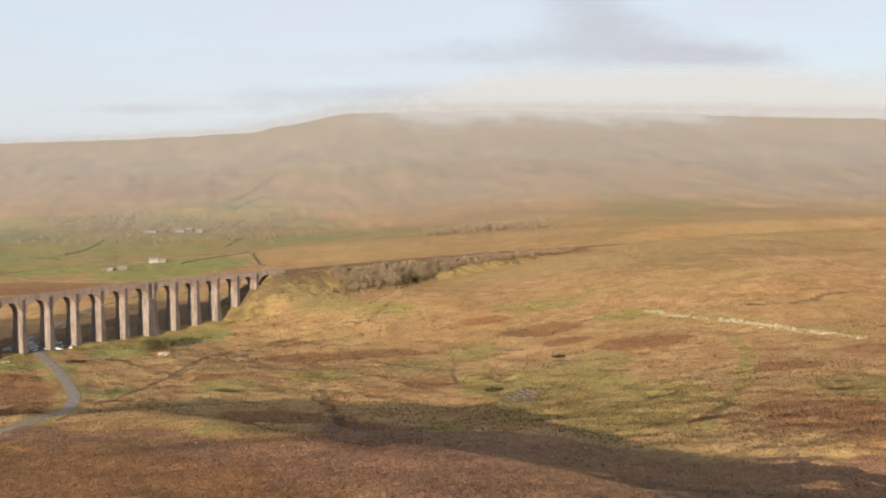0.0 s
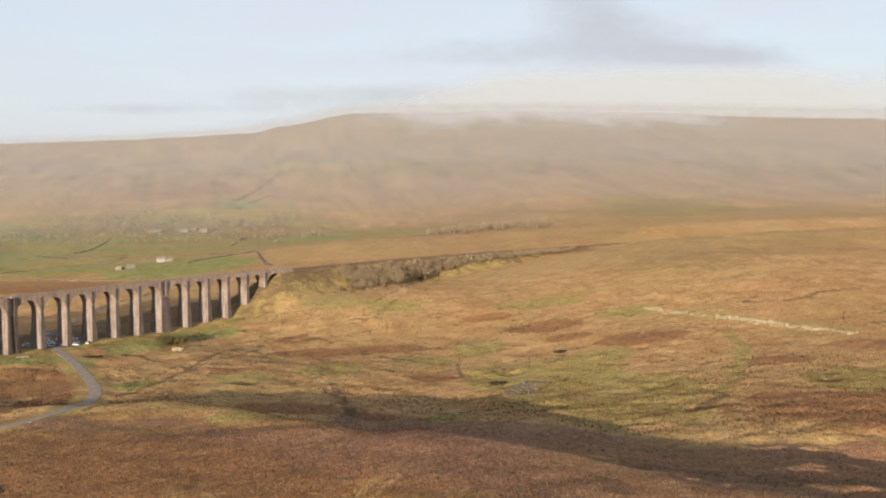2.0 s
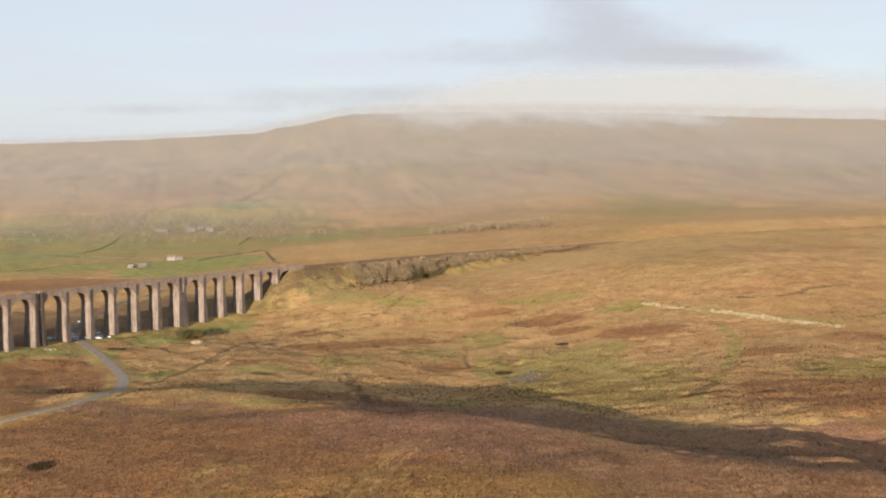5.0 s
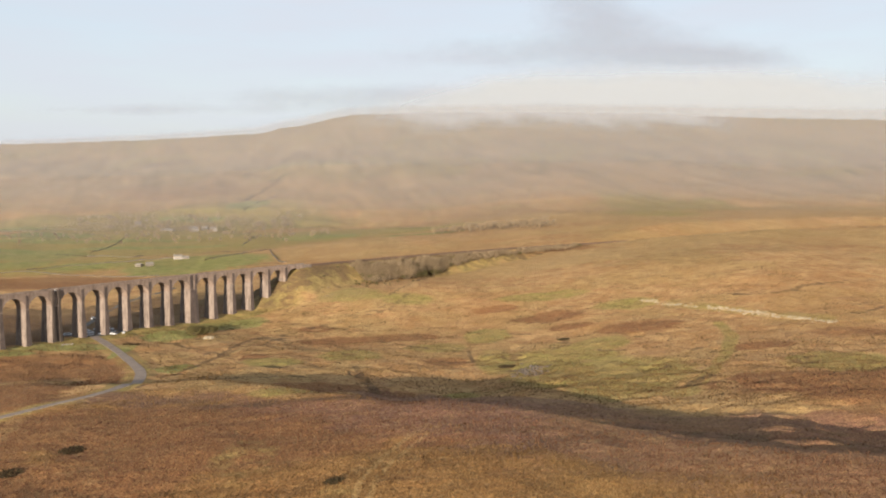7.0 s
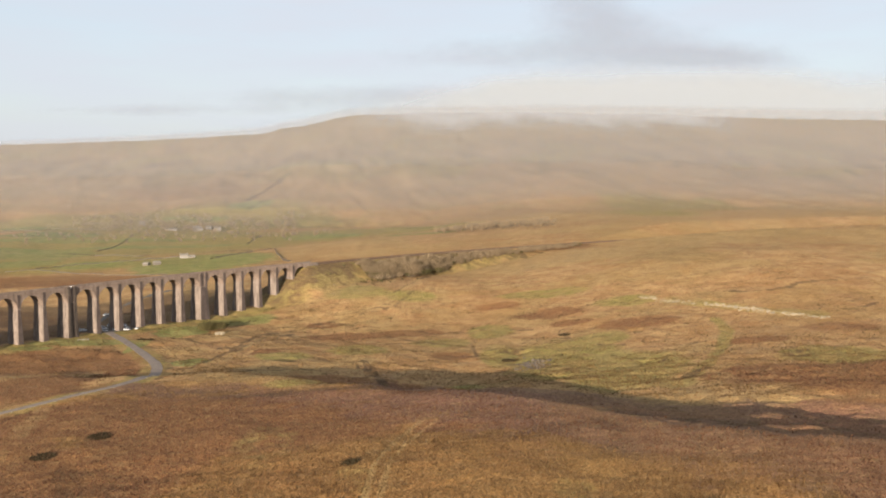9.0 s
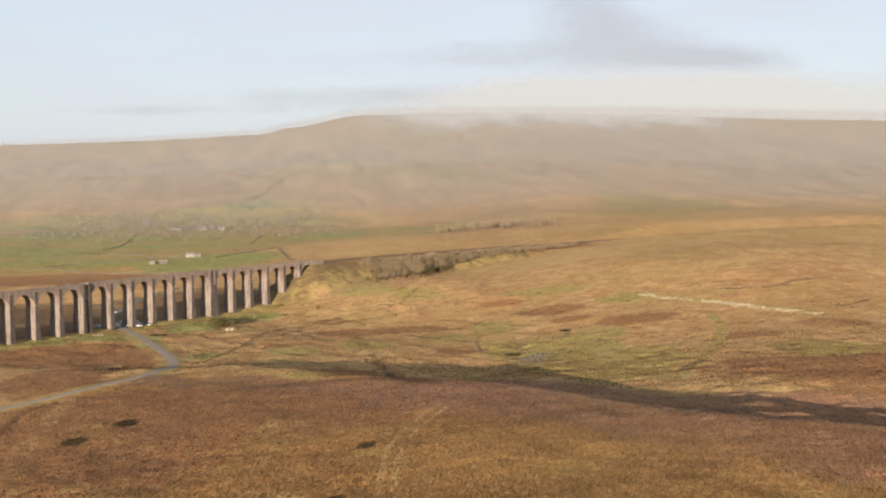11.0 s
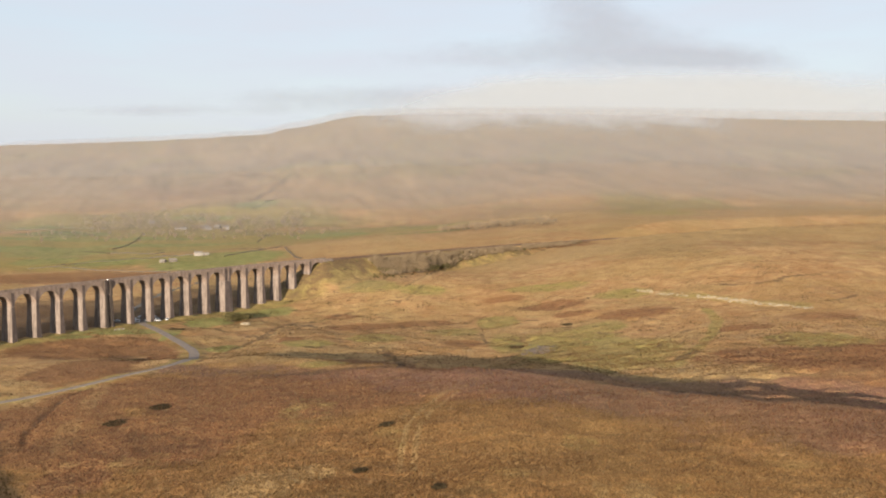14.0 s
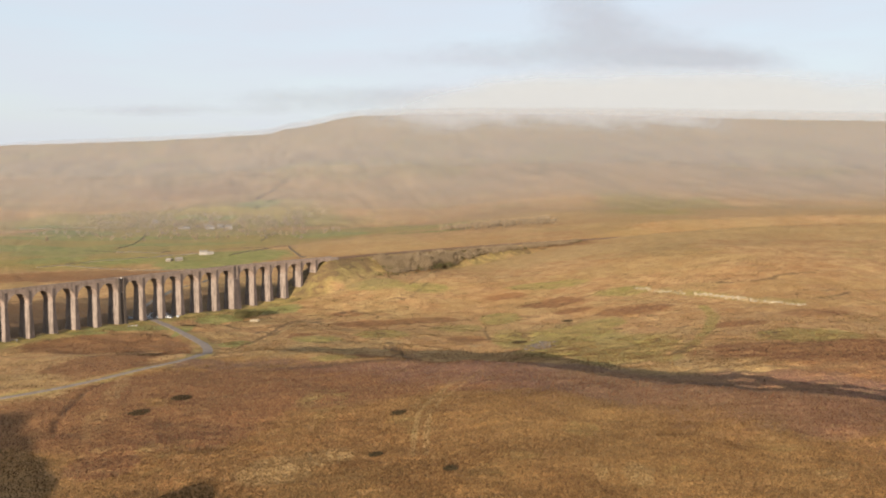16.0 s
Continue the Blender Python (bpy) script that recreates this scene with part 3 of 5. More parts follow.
wheel_ruts = np.maximum(along(GX, GY, ((-9, 258), (-9, 279), (-8, 298), (-3, 318), (2, 331), (9, 345)), 1.2), along(GX, GY, ((-5, 258), (-5, 279), (-4, 298), (2, 318), (7, 331), (14, 345)), 1.2))
fell_tracks = sum(along(GX, GY, way, 6.0) for way in (((-343, 2052), (-378, 1926), (-393, 1836)), ((-219, 2054), (-191, 2021), (-201, 1947)), ((-310, 2350), (-185, 2380), (2, 2433)), ((-142, 2631), (-67, 2762), (7, 2827)), ((811, 2739), (895, 2847), (1003, 2962))))
lanes = np.maximum(along(GX, GY, ((143, 1053), (257, 1012), (360, 990), (520, 989)), 4.0), along(GX, GY, ((223, 760), (291, 788), (359, 775)), 3.0))
add_attribute(ground_mesh, "pale", np.maximum(np.maximum(np.maximum(patches(GX, GY, PALE + PALE_FAR), 0.5 * along(GX, GY, ((-140, 392), (-134, 360), (-129, 330), (-121, 304), (-110, 284)), 5.0)), np.clip(0.75 * wheel_ruts + 0.6 * fell_tracks + 0.35 * lanes, 0, 1)), 1.0 * along(GX, GY, ((-117, 693), (-98, 685), (-74, 683), (-60, 694), (-26, 708), (-7, 759)), 2.2) + 0.9 * along(GX, GY, ((-112, 483), (-107, 507), (-102, 540), (-98, 604), (-76, 631), (-56, 647)), 2.0)))
peat_and_shade = sum(0.9 * np.exp(-(np.hypot(GX - a, GY - b) / (0.8 * r)) ** 4) for a, b, r in RUSH_BEDS)
peat_and_shade = np.maximum(peat_and_shade, 0.65 * along(GX, GY, ((-148, 387), (-149, 369), (-145, 347), (-141, 325), (-136, 310)), 1.6))
# the viaduct's painted shadow joins the peaty ground here, with the bank face
peat_and_shade = np.maximum(peat_and_shade, np.maximum(np.maximum(0.95 * behind, 0.85 * far_behind_shade), 0.6 * bank_face))
peat_and_shade = np.maximum(peat_and_shade, 0.5 * along(GX, GY, ((66, 345), (98, 333), (140, 319), (178, 305), (280, 271)), 10.0))
peat_and_shade = np.maximum(peat_and_shade, 0.6 * along(GX, GY, ((194, 630), (217, 627), (244, 645), (268, 654), (300, 668)), 2.4))
peat_and_shade = np.maximum(peat_and_shade, 0.6 * along(GX, GY, ((243, 590), (262, 600), (290, 604)), 2.4))
peat_and_shade = np.maximum(peat_and_shade, 0.7 * along(GX, GY, ((5, 820), (-5, 785), (-8, 762), (-14, 740), (-26, 712)), 1.8))
peat_and_shade = np.maximum(peat_and_shade, 0.6 * along(GX, GY, ((-122, 504), (-117, 532), (-111, 577), (-98, 605)), 1.6))
for way, wide, depth in ((((-398, 2409), (-412, 2288), (-433, 2128), (-438, 2094)), 12, 0.6), (((-524, 2036), (-560, 1954), (-581, 1871)), 12, 0.5), (((819, 2882), (732, 2633), (661, 2400)), 10, 0.4), (((-305, 1221), (-226, 1203)), 7, 0.7), (((-497, 1255), (-434, 1207), (-384, 1251)), 6, 0.6),
                         (((84, 906), (123, 942), (150, 957)), 8, 0.6), (((-655, 1425), (-612, 1502)), 8, 0.5), (((55, 871), (104, 914), (152, 950)), 6, 0.6)):
    peat_and_shade = np.maximum(peat_and_shade, depth * along(GX, GY, way, wide))
# short dark edges of peat, the old way up to the gill and the dry gutters of the basin
for way, wide in ((((194, 632), (213, 627), (233, 633)), 1.6), (((240, 577), (250, 579), (268, 592)), 1.8), (((-19, 592), (-7, 583), (5, 570)), 1.5), (((5, 538), (26, 537)), 1.5), (((51, 602), (64, 596)), 1.8), (((94, 540), (105, 530)), 1.6),
                  (((104, 479), (116, 484)), 2.0), (((106, 428), (115, 439), (127, 452)), 3.0), (((169, 473), (180, 476)), 2.4), (((26, 569), (28, 534)), 1.4), (((-31, 515), (-24, 492), (-18, 466)), 2.6), (((40, 541), (52, 546)), 2.6)):
    peat_and_shade = np.maximum(peat_and_shade, 0.8 * along(GX, GY, way, wide))
for way in (((-97, 577), (-76, 644), (-42, 664), (-24, 676), (-17, 699), (-6, 733), (-3, 772), (7, 822)), ((-125, 490), (-116, 518), (-104, 540), (-99, 583), (-95, 629))):
    peat_and_shade = np.maximum(peat_and_shade, 0.55 * along(GX, GY, way, 1.6))
# dark spots, many in the hollows, an old way up to the gill, and runnels in the basin
for a, b, r in ((81, 568, 4), (108, 483, 6), (114, 435, 5), (120, 564, 4), (173, 467, 6), (57, 508, 4), (-52, 395, 6), (-22, 484, 4), (-71, 512, 6), (-22, 599, 4), (-147, 594, 6), (-86, 607, 4), (-38, 550, 4), (51, 538, 6), (26, 570, 4), (-87, 623, 4), (140, 520, 4), (70, 480, 3), (150, 460, 5), (56, 502, 7), (48, 508, 5)):
    peat_and_shade = np.maximum(peat_and_shade, 0.75 * np.exp(-(np.hypot((GX - a) / 1.5, GY - b) / r) ** 2))
peat_and_shade = np.maximum(peat_and_shade, 0.7 * along(GX, GY, ((-117, 483), (-112, 507), (-107, 540), (-103, 606), (-80, 635)), 2.0))
peat_and_shade = np.maximum(peat_and_shade, 0.42 * along(GX, GY, ((-80, 635), (-60, 651), (-45, 666), (-22, 690), (1, 749)), 2.4))
peat_and_shade = np.maximum(peat_and_shade, 0.7 * along(GX, GY, ((-113, 439), (-105, 461), (-86, 476), (-67, 486), (-54, 492)), 1.6))
peat_and_shade = np.maximum(peat_and_shade, 0.8 * along(GX, GY, ((-32, 504), (-24, 487), (-15, 465)), 2.2))
peat_and_shade = np.maximum(peat_and_shade, 0.6 * along(GX, GY, ((-66, 394), (-45, 391), (-17, 386)), 4.0))
peat_and_shade = np.maximum(peat_and_shade, 0.6 * along(GX, GY, ((-177, 582), (-155, 578), (-144, 589), (-123, 566), (-101, 546)), 2.0))
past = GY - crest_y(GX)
# heather along the brow, its colour also darkened to put in the brow's shade
add_attribute(ground_mesh, "heath_and_shade", fade(-85, -20, past + 14 * rough(GX, GY, 40)) * (1 - fade(65, 95, past) * fade(-60, -20, GX)) * (1 - fade(-36, -20, past) * fade(-8, -40, GX)) * fade(-170, -110, GX))
add_attribute(ground_mesh, "peat_and_shade", peat_and_shade)
add_attribute(ground_mesh, "fell", np.maximum(fade(1800, 2500, GY + 150 * rough(GX, GY, 300)), np.maximum(0.2 * bank_face, 0.3 * patches(GX, GY, ((-68, 732, 34, 34), (-35, 742, 30, 24))))))
ground = tagged(new("ground", ground_mesh), "rolling moorland of dead orange and green winter grass", "ground", kind="structure")


# ---- the viaduct ----
CROWN, SPRING, DECK = 27.5, 20.6, 28.5
SPAN, PIER, KING = 13.7, 1.84, 5.5


def to_world(s, q, z):
    """s along the line, q back from the near face, z up."""
    x, y = line_at(s, -q)
    return float(x), float(y), z


def bent_box(bm, s0, s1, q0, q1, z0, z1, ds=0.0, dq=0.0):
    """A block along the line; ds, dq: how much wider each foot edge stands than the top."""
    c = [to_world(s0 - ds, q0 - dq, z0), to_world(s1 + ds, q0 - dq, z0), to_world(s1 + ds, q1 + dq, z0), to_world(s0 - ds, q1 + dq, z0),
         to_world(s0, q0, z1), to_world(s1, q0, z1), to_world(s1, q1, z1), to_world(s0, q1, z1)]
    v = [bm.verts.new(p) for p in c]
    for f in ((3, 2, 1, 0), (4, 5, 6, 7), (0, 1, 5, 4), (1, 2, 6, 5), (2, 3, 7, 6), (3, 0, 4, 7)):
        bm.faces.new([v[i] for i in f])


viaduct = tagged(empty("viaduct", *to_world(0, 4.6, 0)), "long grey-brown limestone railway viaduct with tall tapering piers and round arches", "viaduct")


def vpart(name, bm, material, parent=viaduct, label=""):
    ob = part(name, bm, material, None, label)
    ob.parent = parent
    ob.matrix_parent_inverse = parent.matrix_world.inverted()
    return ob


WIDE = 2 * HALF_WIDTH
# arches from the northern abutment southwards: crown places along the line
crowns, s_now = [], S_END - SPAN / 2
for k in range(24):
    crowns.append(s_now)
    s_now -= SPAN + (KING if (k + 1) % 6 == 0 else PIER)
for k, sc in enumerate(crowns):
    king_north, king_south = k % 6 == 0 and k > 0, (k + 1) % 6 == 0
    north = sc + SPAN / 2 + (0 if k == 0 else (KING if king_north else PIER) / 2)
    south = sc - SPAN / 2 - (0 if k == 23 else (KING if king_south else PIER) / 2)
    # spandrel and barrel in one solid
    bm = bmesh.new()
    steps = [(south, SPRING - 0.02)] + [(sc - SPAN / 2 * math.cos(a), SPRING + (CROWN - SPRING) * math.sin(a)) for a in np.linspace(0, math.pi, 25)] + [(north, SPRING - 0.02)]
    if k == 0:
        steps = steps[:-1]
    if k == 23:
        steps = steps[1:]
    rings = []
    for s, z in steps:
        rings.append([bm.verts.new(to_world(s, q, h)) for q, h in ((0, z), (0, DECK), (WIDE, DECK), (WIDE, z))])
    for a, b in zip(rings, rings[1:]):
        for i in range(4):
            j = (i + 1) % 4
            bm.faces.new((a[i], b[i], b[j], a[j]))
    bm.faces.new(rings[0][::-1]), bm.faces.new(rings[-1])
    vpart("arch", bm, STONE_MID)
    # proud ring of arch stones on both faces
    for q0, q1 in ((-0.1, 0.5), (WIDE - 0.5, WIDE + 0.1)):
        bm = bmesh.new()
        ring = []
        for a in np.linspace(0, math.pi, 25):
            c, d = math.cos(a), math.sin(a)
            inner, outer = (SPAN / 2 - 0.04), (SPAN / 2 + 0.75)
            ring.append([bm.verts.new(to_world(sc - r * c, q, SPRING + (CROWN - SPRING) / (SPAN / 2) * r * d)) for r, q in ((inner, q0), (outer, q0), (outer, q1), (inner, q1))])
        for a, b in zip(ring, ring[1:]):
            for i in range(4):
                j = (i + 1) % 4
                bm.faces.new((a[i], b[i], b[j], a[j]))
        bm.faces.new(ring[0][::-1]), bm.faces.new(ring[-1])
        vpart("arch_ring", bm, STONE_MID, label="ring of dressed arch stones")
    # string course and parapet on both sides
    for near, q0, q1 in ((True, -0.35, 0.55), (False, WIDE - 0.55, WIDE + 0.35)):
        bm = bmesh.new()
        bent_box(bm, south, north, q0, q1, DECK, DECK + 0.35)
        vpart("string_course", bm, STONE_MID)
        bm = bmesh.new()
        bent_box(bm, south, north, q0 + 0.3 if near else q0, q1 if near else q1 - 0.3, DECK + 0.35, DECK + 1.0)
        bent_box(bm, south, north, q0 + 0.18 if near else q0 - 0.06, q1 + 0.06 if near else q1 - 0.18, DECK + 1.0, DECK + 1.18)
        vpart("parapet", bm, STONE_MID)
    if k == 23:
        continue
    # the pier south of this arch
    wide = KING if king_south else PIER
    s0, s1 = sc - SPAN / 2 - wide, sc - SPAN / 2
    px, py = line_at((s0 + s1) / 2, -4.6)
    foot = float(ground_z(px, py)) - 4.0
    drop = SPRING - foot
    extra = 0.45 if king_south else 0.0
    bm = bmesh.new()
    bent_box(bm, s0, s1, -extra, WIDE + extra, foot, SPRING - 0.35, 0.04 * drop, 0.042 * drop)
    pier = vpart("pier", bm, STONE, label="broad pier" if king_south else "")
    # slab added on the near face, its dark stone standing in for shade
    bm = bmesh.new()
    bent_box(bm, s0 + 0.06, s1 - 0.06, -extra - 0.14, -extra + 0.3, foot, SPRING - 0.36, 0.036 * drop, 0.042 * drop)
    vpart("facing", bm, SOOTED if k == 11 else STONE_DARK, pier, "weathered outer facing, colour darkened for the shaded near side")
    bm = bmesh.new()
    bent_box(bm, s0 - 0.12, s1 + 0.12, -extra - 0.2, WIDE + extra + 0.2, SPRING - 0.35, SPRING + 0.1)
    vpart("impost", bm, STONE, pier)
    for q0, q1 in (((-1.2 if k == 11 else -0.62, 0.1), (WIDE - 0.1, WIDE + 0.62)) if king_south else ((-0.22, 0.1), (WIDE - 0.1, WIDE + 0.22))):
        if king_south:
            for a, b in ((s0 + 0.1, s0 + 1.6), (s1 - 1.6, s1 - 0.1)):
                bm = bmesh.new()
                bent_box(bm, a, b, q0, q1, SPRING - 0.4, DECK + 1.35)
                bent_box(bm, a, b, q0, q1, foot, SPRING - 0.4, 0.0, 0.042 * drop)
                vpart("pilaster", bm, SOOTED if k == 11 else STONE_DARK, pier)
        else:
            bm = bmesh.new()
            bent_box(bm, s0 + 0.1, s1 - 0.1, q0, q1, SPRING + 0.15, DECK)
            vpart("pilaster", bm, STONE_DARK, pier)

# abutments
for s0, s1 in ((S_END, S_END + 9), (crowns[-1] - SPAN / 2 - 9, crowns[-1] - SPAN / 2)):
    bm = bmesh.new()
    bent_box(bm, s0, s1, -0.3, WIDE + 0.3, -6, DECK, 0.0, 0.6)
    bent_box(bm, s0, s1, -0.3, 0.5, DECK, DECK + 1.15)
    bent_box(bm, s0, s1, WIDE - 0.5, WIDE + 0.3, DECK, DECK + 1.15)
    vpart("abutment", bm, STONE)


# ---- the railway on it ----
def ribbon(name, s0, s1, q0, q1, z0, z1, material, step=12):
    n = int((s1 - s0) / step) + 2
    bm = bmesh.new()
    ring = [[bm.verts.new(to_world(s, q, z)) for q, z in ((q0, z0), (q0, z1), (q1, z1), (q1, z0))] for s in np.linspace(s0, s1, n)]
    for a, b in zip(ring, ring[1:]):
        for i in range(4):
            j = (i + 1) % 4
            bm.faces.new((a[i], b[i], b[j], a[j]))
    bm.faces.new(ring[0][::-1]), bm.faces.new(ring[-1])
    return part(name, bm, material)


S_SOUTH = crowns[-1] - SPAN / 2 - 9
track = tagged(ribbon("railway", S_SOUTH, 900, 0.62, WIDE - 0.62, DECK - 0.9, DECK + 0.22, BALLAST), "double railway track on dark brown ballast along the viaduct", "railway", kind="structure")
for q in (2.1, 3.53, 5.65, 7.08):
    rail = ribbon("rail", S_SOUTH, 900, q - 0.04, q + 0.04, DECK + 0.22, DECK + 0.4, STEEL)
    rail.parent = track


# ---- road and car park ----
def smooth_path(knots, step):
    """Evenly spaced places on a smooth curve through the knots, with its direction at each."""
    k = np.array(knots, float)
    p = np.vstack([2 * k[0] - k[1], k, 2 * k[-1] - k[-2]])
    out = []
    for i in range(len(k) - 1):
        a, b, c, d = p[i:i + 4]
        for t in np.linspace(0, 1, max(2, int(np.hypot(*(c - b)) / step)), endpoint=False):
            out.append(0.5 * (2 * b + (c - a) * t + (2 * a - 5 * b + 4 * c - d) * t * t + (3 * b - a - 3 * c + d) * t ** 3))
    out.append(k[-1])
    out = np.array(out)
    way = np.gradient(out, axis=0)
    return out, way / np.linalg.norm(way, axis=1)[:, None]


def strip(name, knots, width, lift, material, step=2.0, wobble=0.0):
    """A made surface laid along the ground, with thin turned-down edges."""
    p, w = smooth_path(knots, step)
    side = np.stack([w[:, 1], -w[:, 0]], 1)
    cross = np.array([-0.5, -0.5, -0.25, 0, 0.25, 0.5, 0.5])
    drop = np.array([-0.2, 0, 0.02, 0.03, 0.02, 0, -0.2])
    wide = width * (1 + wobble * (speckle(p[:, 0], p[:, 1], 9) - 0.5))
    x = p[:, :1] + side[:, :1] * cross * wide[:, None]
    y = p[:, 1:] + side[:, 1:] * cross * wide[:, None]
    z = ground_z(x, y) + lift + drop
    return new(name, mesh_from(name, np.stack([x, y, z], -1).reshape(-1, 3), grid_faces(*x.shape), material))


road = tagged(strip("road", ROAD, 4.9, 0.1, ASPHALT, wobble=0.25), "narrow grey tarmac lane winding over the moor to the viaduct", "road", kind="structure")
beyond = tagged(strip("track", ((-226, 662), (-232, 690), (-237, 716), (-240, 745), (-236, 790), (-220, 850)), 4.0, 0.2, GRAVEL, wobble=0.3), "pale gravel track running on behind the viaduct", "track", kind="structure")
a = np.linspace(0, 2 * math.pi, 49)[:-1]
rings = [np.stack([-205 + r * (19 + 3 * np.sin(3 * a)) * np.cos(a), 624 + r * (17 + 2 * np.sin(2 * a + 1)) * np.sin(a)], 1) for r in np.linspace(0.05, 1, 14)]
v = np.array(rings)
v = np.concatenate([v, v[:, :1]], 1)
z = ground_z(v[..., 0], v[..., 1]) + 0.14
z[-1] -= 0.4
car_park = tagged(new("car_park", mesh_from("car_park", np.dstack([v, z]).reshape(-1, 3), grid_faces(14, 49), GRAVEL, True)), "rough grey gravel parking ground under the arches", "pavement", kind="structure")


# ---- vehicles ----
def loft(bm, outline, y0, y1, tuck):
    """A side outline (x, z) swept across; the upper part stands in by tuck."""
    zs = [z for x, z in outline]
    lo, hi = min(zs), max(zs)
    rows = []
    for y, m in ((y0, 1), (y1, -1)):
        rows.append([bm.verts.new((x, y + m * tuck * ((z - lo) / (hi - lo)) ** 2, z)) for x, z in outline])
    n = len(outline)
    for i in range(n):
        j = (i + 1) % n
        bm.faces.new((rows[0][i], rows[0][j], rows[1][j], rows[1][i]))
    bm.faces.new(rows[0][::-1]), bm.faces.new(rows[1])


def wheel(parent, x, y):
    bm = bmesh.new()
    bmesh.ops.create_cone(bm, cap_ends=True, segments=16, radius1=0.32, radius2=0.32, depth=0.2, matrix=Matrix.Translation((x, y, 0.32)) @ Matrix.Rotation(math.pi / 2, 4, "X"))
    tyre = part("wheel", bm, RUBBER, parent)
    bm = bmesh.new()
    bmesh.ops.create_cone(bm, cap_ends=True, segments=12, radius1=0.19, radius2=0.17, depth=0.23, matrix=Matrix.Translation((x, y, 0.32)) @ Matrix.Rotation(math.pi / 2, 4, "X"))
    part("rim", bm, PAINT_SILVER, tyre)


def make_car(paint, label):
    car = tagged(empty("car", 0, 0, 0), label, "car", "cars parked by the viaduct")
    bm = bmesh.new()
    loft(bm, [(-2.1, 0.3), (2.1, 0.3), (2.15, 0.6), (2.0, 0.82), (0.95, 0.95), (-1.75, 1.0), (-2.12, 0.85)], -0.88, 0.88, 0.08)
    part("body", bm, paint, car)
    bm = bmesh.new()
    loft(bm, [(-1.8, 0.97), (1.0, 0.93), (0.25, 1.42), (-1.35, 1.42)], -0.78, 0.78, 0.14)
    part("windows", bm, GLASS, car)
    part("roof", blocks((-1.35, 0.25, -0.64, 0.64, 1.41, 1.47, 0.05)), paint, car)
    for x in (-1.3, 1.32):
        for y in (-0.8, 0.8):
            wheel(car, x, y)
    for y in (-0.6, 0.6):
        part("headlight", blocks((2.02, 2.14, y - 0.18, y + 0.18, 0.6, 0.74)), PAINT_SILVER, car)
    return car


def stand(x, y, turn, lift=0.0):
    return Matrix.Translation((x, y, float(ground_z(x, y)) + lift)) @ Matrix.Rotation(radians(turn), 4, "Z")


car_white = make_car(PAINT_WHITE, "white hatchback car parked on gravel beneath the viaduct")
car_silver = make_car(PAINT_SILVER, "silver hatchback car parked on gravel beneath the viaduct")
car_dark = make_car(PAINT_GREY, "dark grey hatchback car parked on gravel beneath the viaduct")
car_white.matrix_world = stand(-215, 616, 12, 0.2)
for x, y, turn in ((-201.5, 613.5, 20), (-189, 618, -15), (-211, 634, 50), (-193, 627, 5), (-208, 641, 40), (-184, 622, 100), (-222, 612, 20), (-197, 620, 75)):
    copy_thing(car_white, stand(x, y, turn, 0.2))
car_silver.matrix_world = stand(-206, 625, 30, 0.2)
for x, y, turn in ((-198, 637, 10), (-219, 621, 25), (-236.5, 709, 70)):
    copy_thing(car_silver, stand(x, y, turn, 0.2))
car_dark.matrix_world = stand(-200, 631, 80, 0.2)
# a low white rail beside the lane
barrier = tagged(empty("barrier", 0, 0, 0), "low pale-painted timber rail on short posts in grass", "barrier")
part("board", blocks((-3.0, 3.0, -0.08, 0.08, 0.5, 0.8)), WHITEWASH, barrier)
for x in (-2.6, 0, 2.6):
    part("post", blocks((x - 0.1, x + 0.1, -0.22, -0.081, -0.3, 0.85)), PAINT_SILVER, barrier)
barrier.matrix_world = stand(-200.5, 578, 22)
copy_thing(barrier, stand(-254, 527, 40))


# ---- rocks ----
def boulder(seed, material):
    rnd = random.Random(seed)
    bm = bmesh.new()
    bmesh.ops.create_icosphere(bm, subdivisions=2, radius=1.0)
    for v in bm.verts:
        n = noise.noise(v.co * 1.3 + Vector((seed * 7.1, 0, 0))) * 0.5 + noise.noise(v.co * 3.1 + Vector((0, seed * 3.3, 0))) * 0.2
        v.co = Vector((v.co.x * 1.25, v.co.y, max(-0.35, v.co.z * 0.72))) * (1 + n)
        v.co.z = round(v.co.z * 4) / 4 * 0.5 + v.co.z * 0.5
    me = bpy.data.meshes.new("boulder")
    bm.to_mesh(me)
    bm.free()
    me.materials.append(material)
    return me


BOULDERS = [boulder(k, ROCK) for k in range(6)]
GREY_BOULDERS = [boulder(k, GREY_ROCK) for k in range(6, 10)]
rnd = random.Random(11)


def drop_boulder(x, y, size, label, group, shapes=BOULDERS):
    ob = new("boulder", rnd.choice(shapes))
    ob.matrix_world = Matrix.Translation((x, y, float(ground_z(x, y)) + 0.12 * size)) @ Euler((rnd.uniform(-.2, .2), rnd.uniform(-.2, .2), rnd.uniform(0, 6.28))).to_matrix().to_4x4() @ Matrix.Diagonal((size * rnd.uniform(.8, 1.5), size, size * rnd.uniform(.6, 1.1), 1))
    tagged(ob, label, "boulder", group)


scar_way, _ = smooth_path(((140, 648), (149, 637), (165, 617), (181, 601), (195, 584), (210, 565), (222, 553)), 1.0)
for k in range(210):
    c = scar_way[int(rnd.random() ** 0.9 * (len(scar_way) - 1))]
    if speckle(c[0], c[1], 7) < 0.3:
        continue
    drop_boulder(c[0] + rnd.gauss(0, 1.6), c[1] + rnd.gauss(0, 2.4), rnd.uniform(0.28, 0.8), "pale limestone block in a broken outcrop on grass", "limestone outcrop on the slope")
